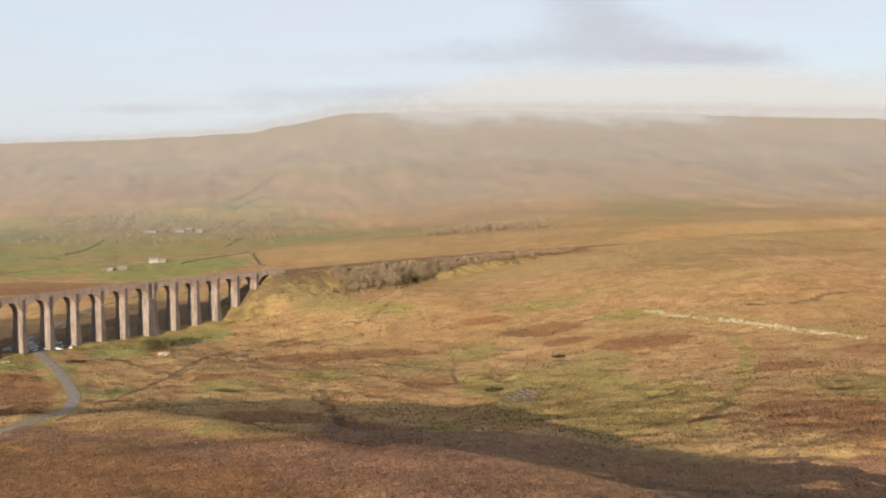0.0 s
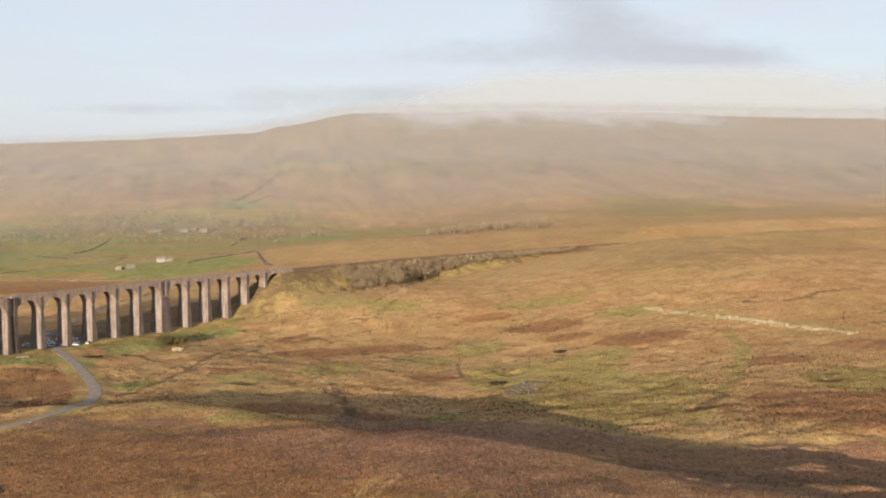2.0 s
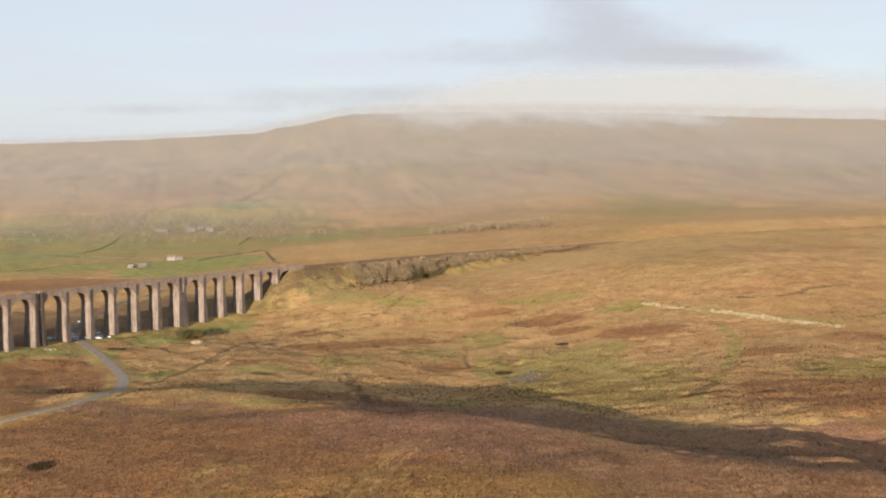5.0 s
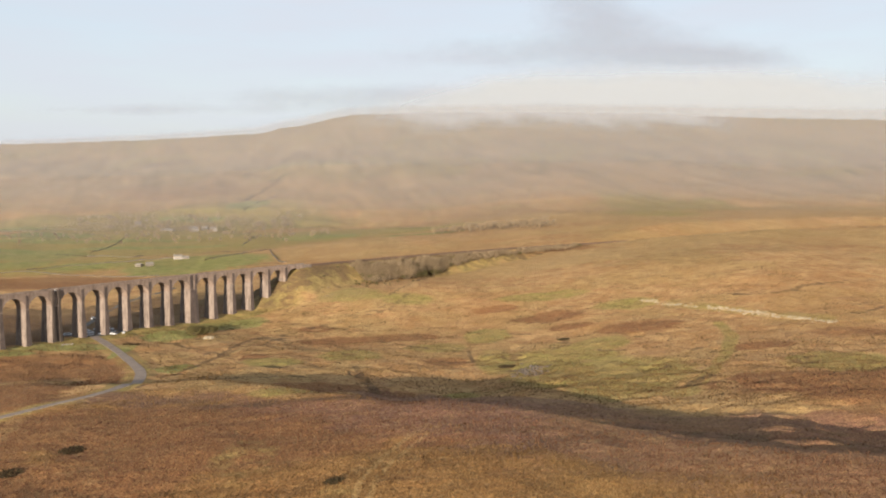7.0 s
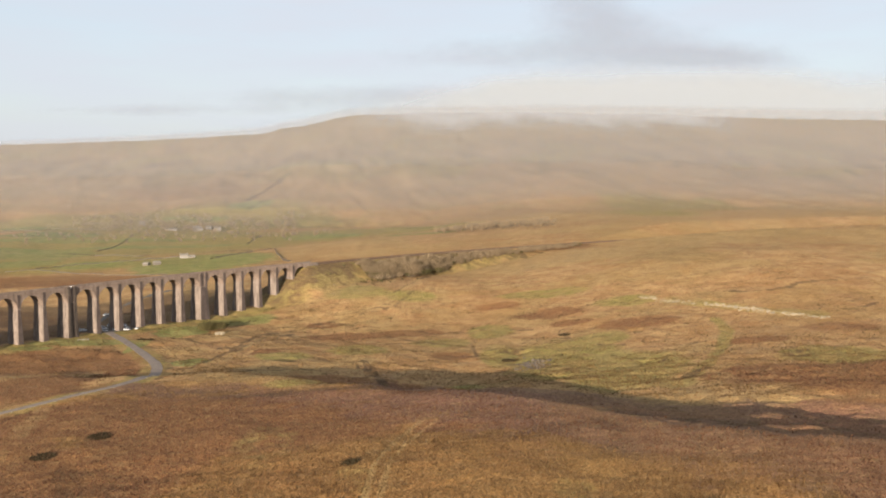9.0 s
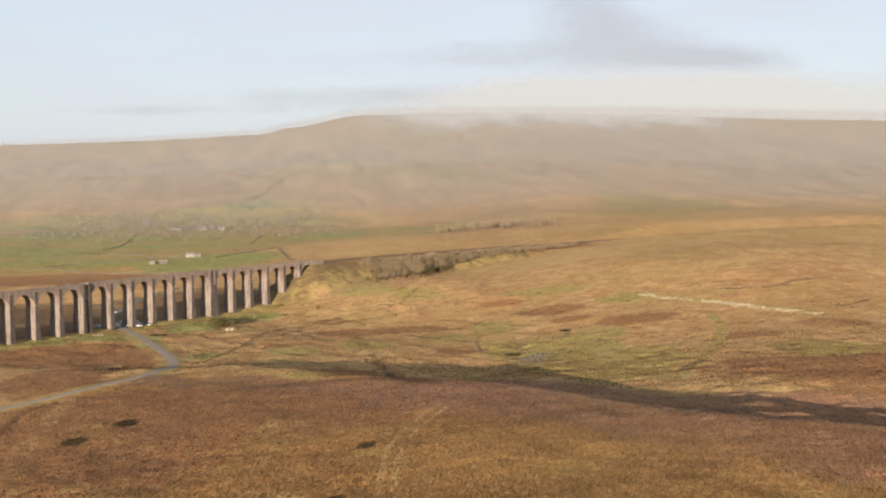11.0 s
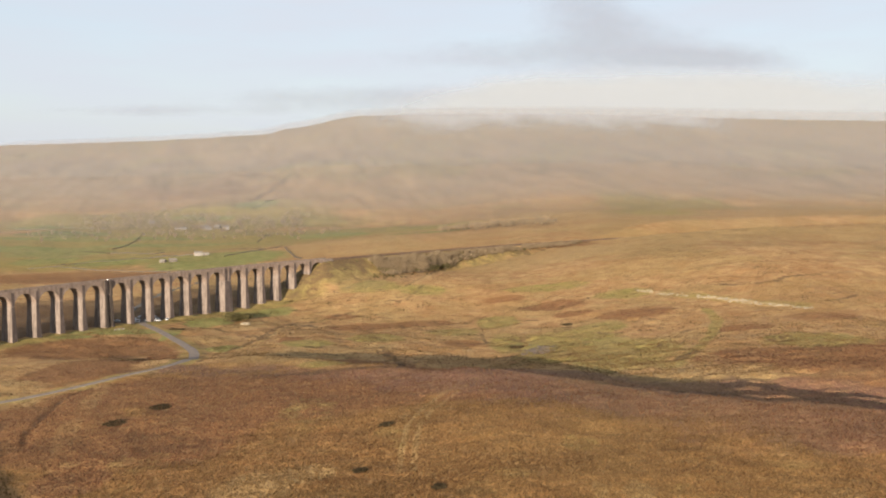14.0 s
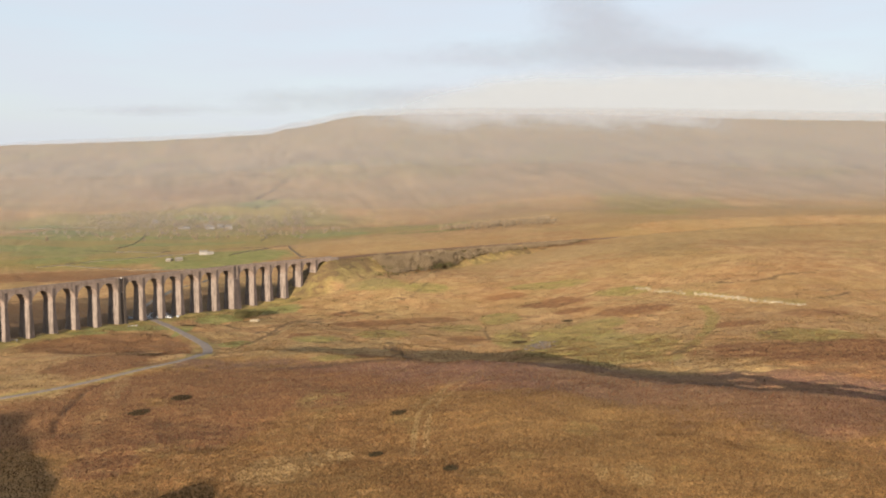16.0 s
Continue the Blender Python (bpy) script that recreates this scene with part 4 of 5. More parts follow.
for k in range(85):
    drop_boulder(54 + rnd.gauss(0, 3.8), 502 + rnd.gauss(0, 6.5), rnd.uniform(0.3, 0.9), "grey limestone boulder by a grassy hollow", "boulders by the hollow", GREY_BOULDERS)
for k in range(14):
    drop_boulder(48 + rnd.gauss(0, 3.0), 494 + rnd.gauss(0, 3.0), rnd.uniform(0.3, 0.7), "grey limestone boulder by a grassy hollow", "boulders by the hollow", GREY_BOULDERS)
for k in range(5):
    drop_boulder(-127 + rnd.gauss(0, 0.9), 602 + rnd.gauss(0, 0.9), rnd.uniform(1.2, 1.8), "pale limestone boulder beside a dark hollow below the viaduct", "boulders below the viaduct")
for k in range(28):
    drop_boulder(-78 + rnd.gauss(0, 13), 716 + rnd.gauss(0, 7), rnd.uniform(0.2, 0.5), "small grey stone on the rough bank", "stones on the bank", GREY_BOULDERS)

# the small broken stone between the blocks
r5 = np.random.RandomState(8)
at = scar_way[(r5.rand(900) ** 0.9 * (len(scar_way) - 1)).astype(int)] + r5.normal(0, 1, (900, 2)) * (1.3, 1.9)
at = at[speckle(at[:, 0], at[:, 1], 7) > 0.25]
stone = np.array([(-1, 0, 0), (0, -0.8, 0.1), (1, 0.1, 0), (0.1, 0.9, 0), (0.1, -0.1, 0.8), (0, 0, -0.5)])
sides = np.array([(0, 1, 4), (1, 2, 4), (2, 3, 4), (3, 0, 4), (1, 0, 5), (2, 1, 5), (3, 2, 5), (0, 3, 5)])
spin, grow = r5.uniform(0, 6.283, len(at)), r5.uniform(0.18, 0.5, len(at))
gx = at[:, :1] + grow[:, None] * (np.cos(spin)[:, None] * stone[:, 0] - np.sin(spin)[:, None] * stone[:, 1])
gy = at[:, 1:] + grow[:, None] * (np.sin(spin)[:, None] * stone[:, 0] + np.cos(spin)[:, None] * stone[:, 1])
gz = ground_z(at[:, 0], at[:, 1])[:, None] + 0.08 + grow[:, None] * stone[:, 2] * r5.uniform(0.7, 1.4, (len(at), 6))
tagged(new("outcrop_rubble", mesh_from("outcrop_rubble", np.stack([gx, gy, gz], -1).reshape(-1, 3), (sides[None] + 6 * np.arange(len(at))[:, None, None]).reshape(-1, 3), ROCK)), "pale broken stone strewn along a limestone outcrop", "rubble", kind="stuff")

edge_way, edge_dir = smooth_path(ROAD[7:14], 1.0)
for k in range(6, len(edge_way) - 2, 4):
    if rnd.random() < 0.3:
        continue
    sx, sy = edge_dir[k][1], -edge_dir[k][0]
    far_side = 1 if sx * 1.0 + sy * -0.4 > 0 else -1
    drop_boulder(edge_way[k][0] + far_side * 3.0 * sx, edge_way[k][1] + far_side * 3.0 * sy, rnd.uniform(0.22, 0.42), "small whitish stone marking the edge of the lane", "edge stones along the lane")


# ---- dry stone walls ----
def dry_wall(knots, height=1.0, label="grey dry stone field wall across the grassland"):
    p, w = smooth_path(knots, 2.5)
    side = np.stack([w[:, 1], -w[:, 0]], 1)
    cross = np.array([-0.42, -0.34, -0.2, 0.2, 0.34, 0.42])
    up = np.array([-0.5, 0.75, 1.0, 1.0, 0.75, -0.5])
    x, y = p[:, :1] + side[:, :1] * cross, p[:, 1:] + side[:, 1:] * cross
    tall = height * (0.8 + 0.4 * speckle(p[:, 0] * 3, p[:, 1] * 3, 5))
    z = ground_z(p[:, 0], p[:, 1])[:, None] + np.where(up < 0, -0.6, up * tall[:, None])
    return tagged(new("dry_stone_wall", mesh_from("dry_stone_wall", np.stack([x, y, z], -1).reshape(-1, 3), grid_faces(*x.shape)[:, ::-1], WALL_STONE)), label, "wall")


dry_wall(((-203, 1185), (-192, 1140), (-178, 1090), (-168, 1054), (-156, 1030)), 1.3)
for way in (((-462, 1280), (-459, 1329), (-482, 1443), (-511, 1557)), ((-438, 1208), (-418, 1208), (-377, 1181), (-363, 1198)), ((-440, 1046), (-418, 1076), (-383, 1103), (-340, 1129), (-309, 1137)),
            ((-270, 1337), (-283, 1437), (-292, 1548)), ((-460, 1017), (-428, 1028), (-360, 983), (-297, 951), (-266, 951)), ((-261, 1097), (-253, 1124), (-210, 1204)),
            ((-802, 1712), (-737, 1696), (-707, 1732), (-605, 1694)), ((-402, 1931), (-392, 2042), (-370, 2149))):
    dry_wall(way, 0.9)


# ---- buildings ----
def house(x, y, turn, length, width, eaves, pitch, walls, label, windows=2, chimney=True, category="house"):
    h = tagged(empty("house" if category == "house" else "barn", 0, 0, 0), label, category)
    a, b = length / 2, width / 2
    ridge = eaves + b * pitch
    bm = bmesh.new()
    pts = [(-b, -0.8), (b, -0.8), (b, eaves), (0, ridge), (-b, eaves)]
    ends = [[bm.verts.new((s * a, p, q)) for p, q in pts] for s in (-1, 1)]
    for i in range(5):
        bm.faces.new((ends[0][i], ends[1][i], ends[1][(i + 1) % 5], ends[0][(i + 1) % 5]))
    bm.faces.new(ends[0][::-1]), bm.faces.new(ends[1])
    part("wall", bm, walls, h)
    bm = bmesh.new()
    t = 0.22
    prof = [(-b - 0.35, eaves - 0.35 * pitch + 0.02), (0, ridge + 0.02), (b + 0.35, eaves - 0.35 * pitch + 0.02), (b + 0.35, eaves - 0.35 * pitch + t), (0, ridge + t), (-b - 0.35, eaves - 0.35 * pitch + t)]
    ends = [[bm.verts.new((s * (a + 0.25), p, q)) for p, q in prof] for s in (-1, 1)]
    for i in range(6):
        bm.faces.new((ends[0][i], ends[1][i], ends[1][(i + 1) % 6], ends[0][(i + 1) % 6]))
    for e in ends:
        bm.faces.new((e[0], e[1], e[4], e[5])), bm.faces.new((e[1], e[2], e[3], e[4]))
    bmesh.ops.recalc_face_normals(bm, faces=bm.faces)
    roof = part("roof", bm, SLATE, h)
    if chimney:
        for s in (-1, 1):
            part("chimney", blocks((s * (a - 0.6) - 0.45, s * (a - 0.6) + 0.45, -0.4, 0.4, ridge - 0.6, ridge + 1.3)), RUBBLE, roof)
    for k in range(windows):
        wx = -a + length * (k + 0.5) / windows
        for level in ((0.9, 2.1),) + (((3.2, 4.3),) if eaves > 4.5 else ()):
            win = part("window", blocks((wx - 0.55, wx + 0.55, -b - 0.06, -b + 0.05, level[0], level[1])), PAINT_WHITE, h)
            for s in (-1, 1):
                part("pane", blocks((wx + s * 0.25 - 0.2, wx + s * 0.25 + 0.2, -b - 0.09, -b - 0.062, level[0] + 0.1, level[1] - 0.1)), GLASS, win)
    part("door", blocks((0.1 - 0.5, 0.1 + 0.5, -b - 0.08, -b + 0.05, 0, 2.05)), WOOD, h)
    h.matrix_world = stand(x, y, turn)
    return h


house(-300, 1128, 12, 9.5, 6.0, 3.7, 0.6, WHITEWASH, "white-washed farmhouse with slate roof in a green field", 3)
house(-291.2, 1129.9, 12, 7.5, 5, 2.2, 0.6, RUBBLE, "low pale stone outbuilding beside a farmhouse", 2, False, "barn")
house(-321, 1056, -20, 7, 5, 2.3, 0.6, RUBBLE, "small pale stone barn in a green field", 1, False, "barn")
house(-311, 1060, 35, 8, 5.2, 2.6, 0.6, RUBBLE, "pale stone barn with slate roof beside another", 1, False, "barn")
house(-558, 1752, 10, 11, 7, 4.6, 0.7, WHITEWASH, "pale farmhouse among bare trees below the hill", 3)
house(-470, 1640, 5, 21, 7, 2.6, 0.5, RUBBLE, "long low pale farm building", 4, False, "barn")
house(-428, 1660, 25, 15, 9, 4.0, 0.55, WHITEWASH, "large pale farm shed with a wide roof", 3, False, "barn")
house(-412, 1672, -10, 12, 7, 4.6, 0.7, RUBBLE, "stone farmhouse in a farmyard", 3)
house(-391, 1648, 15, 12, 7, 4.5, 0.7, WHITEWASH, "white farm cottage at the end of a farmyard", 2)
house(-440, 1690, 20, 16, 8, 4.2, 0.6, RUBBLE, "stone barn behind a farmyard", 2, False, "barn")


# ---- signals and huts by the line ----
def signal(s, q, height):
    sig_post = tagged(empty("railway_signal", 0, 0, 0), "railway signal post with white head beside the track", "signal")
    bm = bmesh.new()
    bmesh.ops.create_cone(bm, cap_ends=True, segments=10, radius1=0.14, radius2=0.1, depth=height, matrix=Matrix.Translation((0, 0, height / 2)))
    part("post", bm, STEEL, sig_post)
    part("head", blocks((-0.2, 0.2, -0.3, -0.1, height - 0.7, height)), WHITEWASH, sig_post)
    part("base", blocks((-0.35, 0.35, -0.3, 0.3, -0.5, 0.3, 0.06)), RUBBLE, sig_post)
    x, y, z = to_world(s, q, DECK - 0.9)
    sig_post.matrix_world = Matrix.Translation((x, y, z + 0.1))
    return sig_post


signal(190, -1.4, 2.8)
lamp_s = crowns[11] - SPAN / 2 - KING * 0.5
lx, ly, lz = to_world(lamp_s, -0.05, DECK + 1.18)
plate = tagged(empty("line_marker", 0, 0, 0), "small pale marker post standing on the parapet", "marker")
part("post", blocks((-0.12, 0.12, -0.12, 0.12, 0, 1.3)), PAINT_SILVER, plate)
part("plate", blocks((-0.2, 0.2, -0.18, -0.121, 0.8, 1.35)), RUBBLE, plate)
plate.matrix_world = Matrix.Translation((lx, ly, lz))


# ---- trees ----
def tube(verts, faces, a, b, ra, rb, sides=5):
    a, b = np.array(a), np.array(b)
    d = (b - a) / (np.linalg.norm(b - a) + 1e-9)
    u = np.cross(d, (0.3, 0.9, 0.2))
    u /= np.linalg.norm(u)
    w = np.cross(d, u)
    n = len(verts)
    for p, r in ((a, ra), (b, rb)):
        for k in range(sides):
            t = 2 * math.pi * k / sides
            verts.append(p + r * (u * math.cos(t) + w * math.sin(t)))
    for k in range(sides):
        faces.append((n + k, n + (k + 1) % sides, n + sides + (k + 1) % sides, n + sides + k))


def make_tree(seed, height, spread, twigs, material, label, lean=0.0):
    r = random.Random(seed)
    verts, faces, tips = [], [], []
    top = (lean * height, 0.0, height * 0.55)
    tube(verts, faces, (0, 0, -0.5), top, height * 0.035, height * 0.018, 7)
    for k in range(11):
        t = r.uniform(0.3, 1.0)
        a = (top[0] * t, 0, top[2] * t)
        ang, out = r.uniform(0, 6.283), spread * r.uniform(0.45, 1.0)
        b = (a[0] + out * 0.6 * math.cos(ang), out * 0.6 * math.sin(ang), a[2] + height * r.uniform(0.12, 0.3))
        c = (a[0] + out * math.cos(ang + 0.3), out * math.sin(ang + 0.3), min(height, b[2] + height * r.uniform(0.08, 0.28)))
        tube(verts, faces, a, b, height * 0.014, height * 0.009, 4)
        tube(verts, faces, b, c, height * 0.009, height * 0.004, 4)
        tips += [b, c, c]
    wood = mesh_from("trunk", verts, faces, BARK)
    cv, cf = [], []
    for k in range(twigs):
        c = np.array(r.choice(tips)) + np.array([r.gauss(0, spread * 0.28), r.gauss(0, spread * 0.28), r.gauss(0, height * 0.13)])
        c[2] = max(c[2], 0.3)
        d = np.array([r.gauss(0, 1), r.gauss(0, 1), r.gauss(0.5, 0.8)])
        d *= r.uniform(0.18, 0.5) / np.linalg.norm(d)
        e = np.array([r.gauss(0, 1), r.gauss(0, 1), r.gauss(0, 1)]) * 0.045
        n = len(cv)
        cv += [c - d, c + e * 2.2, c + d, c - e * 2.2]
        cf.append((n, n + 1, n + 2, n + 3))
    crown = mesh_from("crown", cv, cf, material)
    tree = tagged(empty("tree", 0, 0, 0), label, "tree", "trees in the gill below the line")
    for nm, me in (("trunk", wood), ("crown", crown)):
        new(nm, me).parent = tree
    return tree


bare = "bare winter tree with brown twigs in a gill beside the railway"
kinds = [make_tree(1, 8.5, 3.6, 1700, TWIGS, bare), make_tree(2, 7.0, 3.2, 1500, TWIGS, bare, 0.08), make_tree(3, 10, 4.0, 1900, TWIGS, bare), make_tree(4, 5.0, 3.0, 1100, SCRUB, "low dark scrubby thorn bush with dull leaves"), make_tree(5, 6.0, 3.2, 1500, TWIGS, bare, -0.1)]
rnd = random.Random(5)
spots = []
# the wooded bank: from just under the rails down to the bottom of the gill, narrowing northwards
for k in range(230):
    along_line = 151 + 269 * rnd.random() ** 1.7
    reach = float(np.interp(along_line, (140, 155, 185, 211, 243, 274, 308, 420), (13, 24, 34, 28, 19, 12, 9, 7)))
    down = 5 + (reach - 5) * rnd.random() ** 0.7
    x, y = line_at(along_line, down)
    spots.append((float(x), float(y), 0.51 + 0.036 * down + (0.25 if along_line < 260 else 0)))
for k in range(6):
    spots.append((-70 + rnd.gauss(0, 11), 738 + rnd.gauss(0, 9), 0.38))
for k in range(30):
    spots.append((-42 + rnd.gauss(0, 12), 747 + rnd.gauss(0, 8), 0.45))
for k in range(9):
    spots.append((-136 + rnd.gauss(0, 5), 619 + rnd.gauss(0, 3), 0.46))
for k in range(8):
    spots.append((-137 + rnd.gauss(0, 4), 617 + rnd.gauss(0, 2.5), 0.49))
first = set()
for x, y, size in spots:
    kind = rnd.choice(kinds) if size > 0.5 else kinds[3]
    m = stand(x, y, rnd.uniform(0, 360), -0.1) @ Matrix.Scale(size * rnd.uniform(0.42, 0.8) * (2.9 if y < 650 else 1.0), 4)
    if kind.name not in first:
        first.add(kind.name)
        kind.matrix_world = m
    else:
        twin = copy_thing(kind, Matrix.Identity(4))
        twin.matrix_world = m
for kind in kinds:
    if kind.name not in first:
        kind.matrix_world = stand(-10, 806, 0)


def woodland(name, places, label, seed, tall=(6, 11), loose=0.22):
    """Far woods as one body of twiggy crowns."""
    r = np.random.RandomState(seed)
    vs, fs, n = [], [], 0
    for x, y in places:
        h = r.uniform(*tall)
        z0 = float(ground_z(x, y))
        m = 90
        c = np.stack([x + r.normal(0, h * loose, m), y + r.normal(0, h * loose, m), z0 + h * np.clip(r.normal(0.6, 0.2, m), 0.1, 1.0)], 1)
        c[:14] = np.stack([np.full(14, x), np.full(14, y), z0 + h * np.linspace(0.0, 0.6, 14)], 1)
        d = r.normal(0, 0.55, (m, 3))
        e = r.normal(0, 0.28, (m, 3))
        vs.append(np.stack([c - d, c + e, c + d, c - e], 1).reshape(-1, 3))
        fs.append(np.arange(m * 4).reshape(-1, 4) + n)
        n += m * 4
    return tagged(new(name, mesh_from(name, np.concatenate(vs), np.concatenate(fs), TWIGS)), label, "woodland", kind="stuff")


r2 = np.random.RandomState(3)
low = [line_at(150 + 255 * t ** 1.5, 4 + (1 - t) ** 1.4 * r2.uniform(0, 30)) for t in r2.rand(170)]
woodland("gill_scrub", [(float(a), float(b)) for a, b in low], "tangled brown scrub filling the gill", 24, (2.0, 4.0), 0.8)
woodland("far_wood", [(5 + 150 * t + r2.normal(0, 5), 1330 - 60 * t + r2.normal(0, 26)) for t in r2.rand(130)], "distant bare woodland along a stream on the moor", 21)
woodland("farm_trees", [(-700 + 430 * t + r2.normal(0, 14), 1790 - 60 * t + r2.normal(0, 70)) for t in r2.rand(270) ** 1.2] + [(-480 + r2.normal(0, 60), 1690 + r2.normal(0, 16)) for k in range(30)], "distant bare trees round a farm", 22, (7, 13), 0.34)
woodland("field_trees", [(-700 + 520 * t + r2.normal(0, 12), 1520 + r2.normal(0, 60)) for t in r2.rand(90)], "scattered distant thorn trees in fields", 23, (4, 8))


# ---- coarse grass on the near moor ----
def tussocks(name, count, seed, label, spread, size, material, blades=5):
    """Clumps of stiff blades, strewn by spread(), as one body."""
    r = np.random.RandomState(seed)
    x, y = spread(r, count)
    z = ground_z(x, y)
    s = size * r.uniform(0.6, 1.5, len(x))
    vs = []
    for b in range(blades):
        t = r.uniform(0, 6.283, len(x))
        lean = r.uniform(0.25, 0.9, len(x)) * s
        w = 0.27 * s
        cx, cy = np.cos(t), np.sin(t)
        base = np.stack([x, y, z - 0.05], 1)
        tip = np.stack([x + cx * lean, y + cy * lean, z + s * r.uniform(0.6, 1.1, len(x))], 1)
        off = np.stack([-cy * w, cx * w, np.zeros(len(x))], 1)
        vs.append(np.stack([base - off, base + off, tip], 1))
    v = np.stack(vs, 1).reshape(-1, 3)
    me = mesh_from(name, v, np.arange(len(v)).reshape(-1, 3), material)
    past = y - crest_y(x)
    red = np.maximum(patches(x, y, RUST + RUST_FAR), fade(-70, -10, past) * (1 - fade(40, 80, past)) * fade(-30, 10, x))
    add_attribute(me, "rust", np.repeat(red, blades * 3))
    return tagged(new(name, me), label, "grass", kind="stuff")


def near_fan(r, n):
    d = 1 / r.uniform(1 / 470, 1 / 160, n)
    a = np.radians(r.uniform(-37, 33, n))
    x, y = 8 + d * np.sin(a), 40 + d * np.cos(a)
    past = y - crest_y(x)
    keep = (along(x, y, ROAD, 6.5) < 0.05) & ((r.rand(n) < 0.2) | (x < 15) | (past < -4) | (past > 85))
    return x[keep], y[keep]


def in_beds(r, n):
    k = r.randint(0, len(RUSH_BEDS), n)
    b = np.array(RUSH_BEDS)[k]
    a, d = r.uniform(0, 6.283, n), np.sqrt(r.rand(n))
    return b[:, 0] + 0.75 * b[:, 2] * d * np.cos(a), b[:, 1] + 0.7 * b[:, 2] * d * np.sin(a)


def grass_material():
    """Dead grass, ochre to red-brown by where it grows."""
    k = Nodes("dead_moor_grass")
    g = k.n.new("ShaderNodeNewGeometry").outputs["Random Per Island"]
    drift = k.noise(0.03, 4, 0.65)
    c = k.mix(g, k.mix(k.span(drift, 0.4, 0.6), (0.068, 0.033, 0.013), (0.08, 0.043, 0.016)), k.mix(k.span(drift, 0.4, 0.6), (0.175, 0.10, 0.04), (0.225, 0.138, 0.058)))
    red = k.span(k.math("ADD", k.attribute("rust"), k.math("MULTIPLY", k.math("SUBTRACT", drift, 0.5), 1.6)), 0.3, 0.8)
    return k.finish(k.mix(k.math("MULTIPLY", red, 0.85), c, k.mix(g, (0.056, 0.025, 0.014), (0.17, 0.083, 0.048))), 0.95, spec=0.1)


GRASS = grass_material()
RUSH = twig_material("dark_rushes", (0.036, 0.027, 0.015), (0.07, 0.051, 0.026))
tussocks("moor_grass", 125000, 31, "tussocks of dead orange-brown moor grass", near_fan, 0.42, GRASS, 4)
tussocks("rushes", 1500, 32, "dark clumps of rushes in wet ground", in_beds, 0.55, RUSH, 5)


def in_basin(r, n):
    x, y = r.uniform(-190, 250, n * 3), r.uniform(400, 700, n * 3)
    wet = speckle(x * 0.6, y, 13) * 0.6 + speckle(x, y, 4.5) * 0.4
    keep = (wet > 0.60) & (y > crest_y(x) + np.where(np.abs(x) < 90, 92, 12)) & (along(x, y, ROAD, 8.0) < 0.05) & (np.abs(line_near(x, y)[1]) > 16)
    return x[keep][:n], y[keep][:n]


def over_basin(r, n):
    x, y = r.uniform(-240, 300, n * 2), 1 / r.uniform(1 / 760, 1 / 390, n * 2)
    keep = (y > crest_y(x) + np.where(np.abs(x) < 90, 85, 5)) & (along(x, y, ROAD, 7.0) < 0.05) & (np.abs(line_near(x, y)[1]) > 14) & (speckle(x, y, 11) > 0.3)
    return x[keep][:n], y[keep][:n]


tussocks("basin_grass", 60000, 34, "tufts of bleached and brown grass over rough pasture", over_basin, 0.42, GRASS, 3)
tussocks("rush_clumps", 9000, 33, "scattered dark rush clumps over rough pasture", in_basin, 0.5, RUSH, 4)


# ---- cloud and mist ----
def vapour_sheet(name, y, x0, x1, z0, z1, density, material, label, nx=90, nz=40, bow=0.0):
    xs, zs = np.linspace(x0, x1, nx), np.linspace(0, 1, nz)
    X, T = np.meshgrid(xs, zs, indexing="xy")
    Y = y - bow * ((X - 0.5 * (x0 + x1)) / (x1 - x0)) ** 2
    low = ground_z(X, Y, 0) - 2 if z0 is None else z0
    Z = low + (z1 - low) * T
    me = mesh_from(name, np.stack([X, Y, Z], -1).reshape(-1, 3), grid_faces(*X.shape), material, True)
    add_attribute(me, "veil", density(X, Z, T))
    return tagged(new(name, me), label, "cloud", kind="structure")


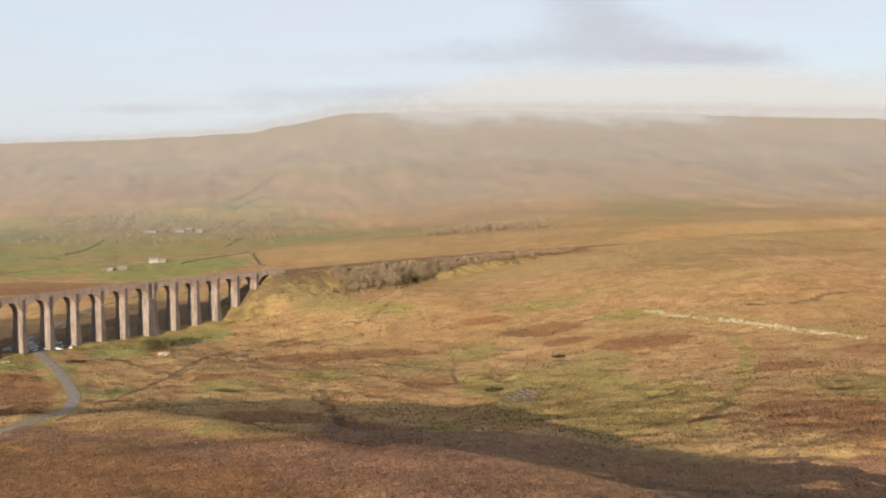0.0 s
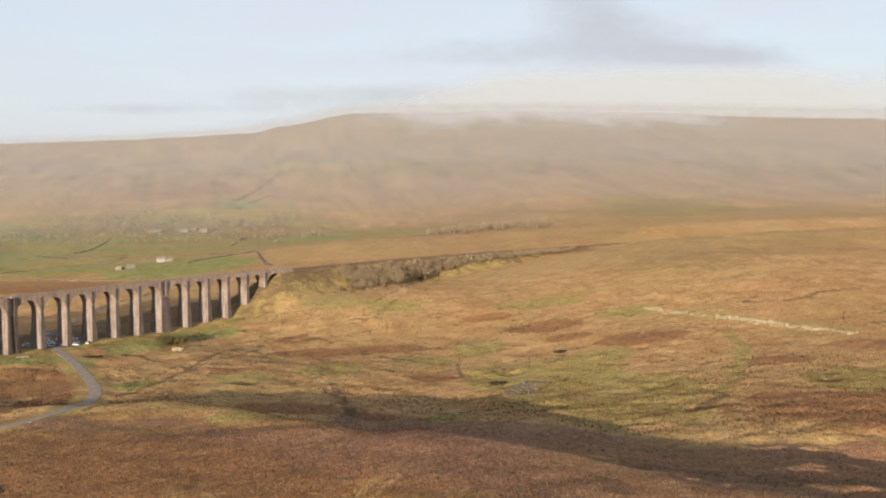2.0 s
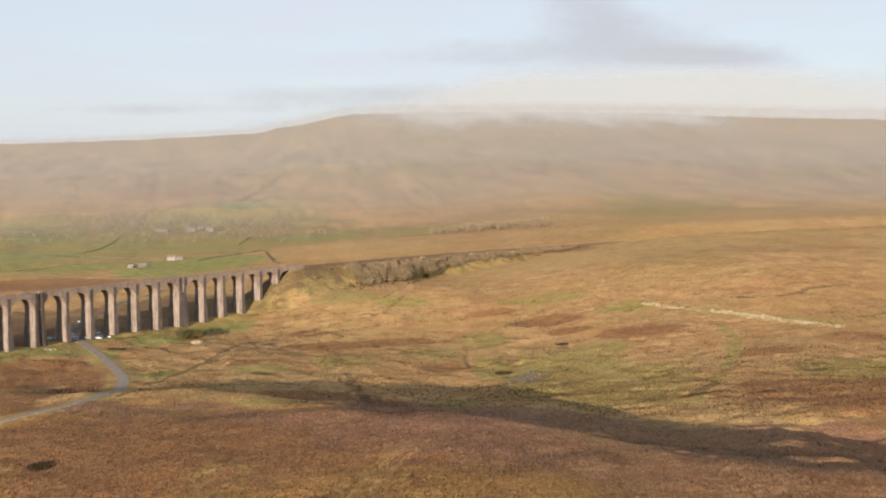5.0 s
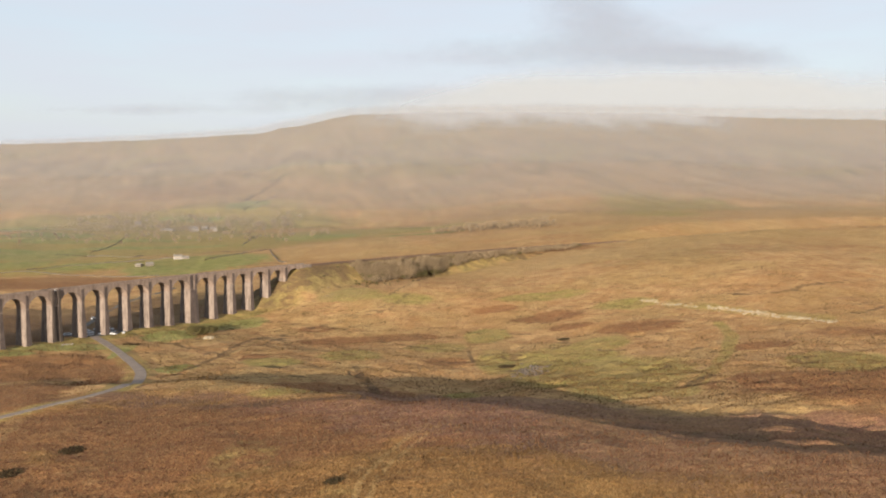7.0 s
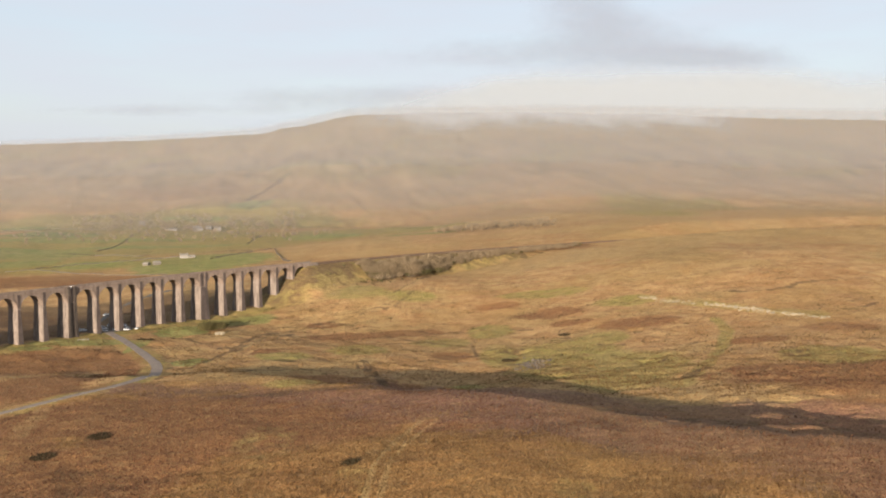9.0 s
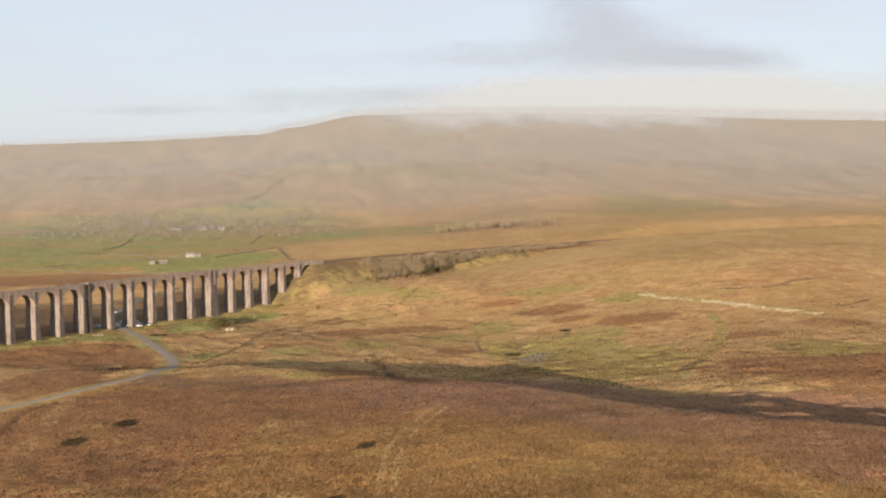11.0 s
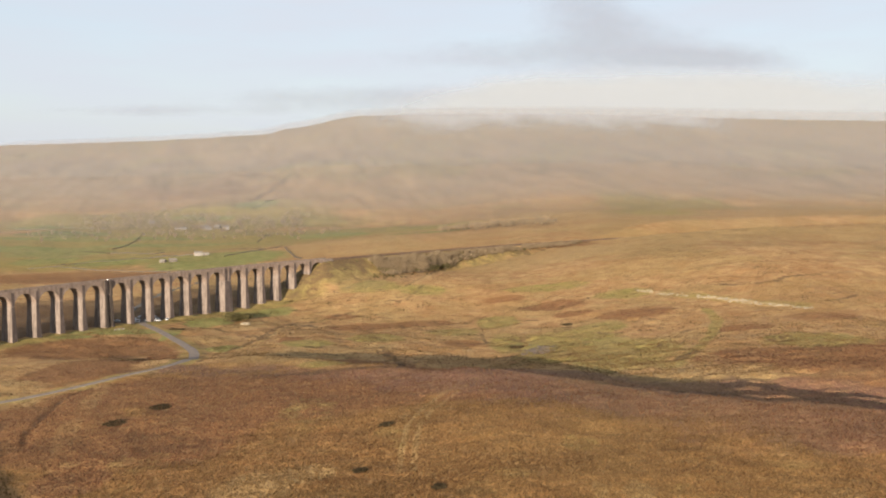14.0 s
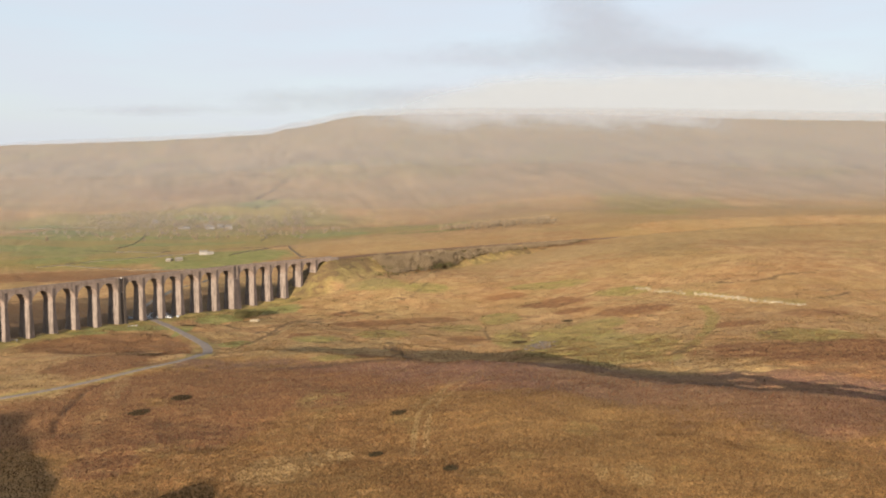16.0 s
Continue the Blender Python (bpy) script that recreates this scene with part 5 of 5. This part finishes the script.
HAZE = vapour_material("valley_haze", (0.272, 0.272, 0.28), 0.175, 0.0, 1.0, 0.002, (1, 1, 3), 0.15)
CAP = vapour_material("cap_cloud", (0.333, 0.364, 0.40), 0.97, -0.05, 0.85, 0.005, (1, 1, 1.8), 0.42)
WISP = vapour_material("cloud_wisps", (0.635, 0.67, 0.71), 0.9, -0.02, 1.05, 0.006, (1, 0.35, 1), 0.75)
STRATUS = vapour_material("grey_stratus", (0.21, 0.22, 0.262), 0.52, 0.02, 0.95, 0.0026, (1, 1, 2.2), 0.8)
for yy, weight in ((1100, 0.75), (1500, 1.15), (1950, 1.4), (2500, 1.7)):
    xs = np.linspace(-2600, 2600, 120)
    brow = 100 + (ridge_height(xs * 3200 / yy) - 96) * (yy - 65) / 3135.0
    vapour_sheet("haze", yy, -2600, 2600, None, brow[None, :] * 1.06, lambda X, Z, T, w=weight: w * fade(-0.2, 0.42, T) * (1 - fade(0.925, 0.99, T)), HAZE, "thin pale winter haze lying across the dale", 120, 24)


def cap_shape(base, rise, lift):
    def shape(X, Z, T):
        left = fade(-600, 320, X) * (1 - 0.35 * fade(1200, 1700, X))
        top = np.interp(X, (-600, -420, -200, 0, 180, 400, 1000, 1300, 1700, 2600), (290, 300, 335, 380, 415, 430, 437, 425, 405, 380)) + lift
        return fade(base, base + rise, Z) * (1 - fade(top - 80, top + 60, Z + 26 * rough(X, Z * 2, 240))) * left
    return shape


vapour_sheet("cloud_bank", 3420, -700, 2600, 180, 520, cap_shape(215, 70, 36), CAP, "bright bank of cloud capping the hill", 160, 60)
# cloud that laps over the crest, close above the ground and torn along its lower edge
X, Y = np.meshgrid(np.linspace(-620, 1350, 150), np.linspace(2900, 3480, 60), indexing="xy")
lap = mesh_from("cloud_bank", np.stack([X, Y, ground_z(X, Y, 0) + 6], -1).reshape(-1, 3), grid_faces(*X.shape), WISP, True)
crest = 3220 + 0.10 * (X + 300)
add_attribute(lap, "veil", fade(crest - 430, crest - 10, Y + 170 * rough(X, Y * 0.4, 170, 4)) * fade(-430, 0, X) * (1 - fade(750, 1200, X)) * (1 - fade(crest - 60, crest + 40, Y)))
tagged(new("cloud_bank", lap), "bright wisps of cloud spilling over the summit", "cloud", kind="structure")


def streaks(X, Z, T):
    puff = lambda x, z, w, h, k: k * np.exp(-((X - x) / w) ** 2 - ((Z - z) / h) ** 2)
    return np.clip(puff(1260, 655, 430, 58, 0.9) + puff(900, 760, 330, 110, 0.6) + puff(690, 900, 230, 170, 0.6) + puff(300, 665, 620, 75, 0.5) + puff(-560, 468, 620, 56, 0.38) + puff(-1350, 408, 560, 26, 0.4) + puff(-60, 470, 420, 55, 0.4), 0, 1)


vapour_sheet("high_cloud", 4450, -3200, 3400, 250, 1500, streaks, STRATUS, "soft grey streaks of high cloud", 140, 80)
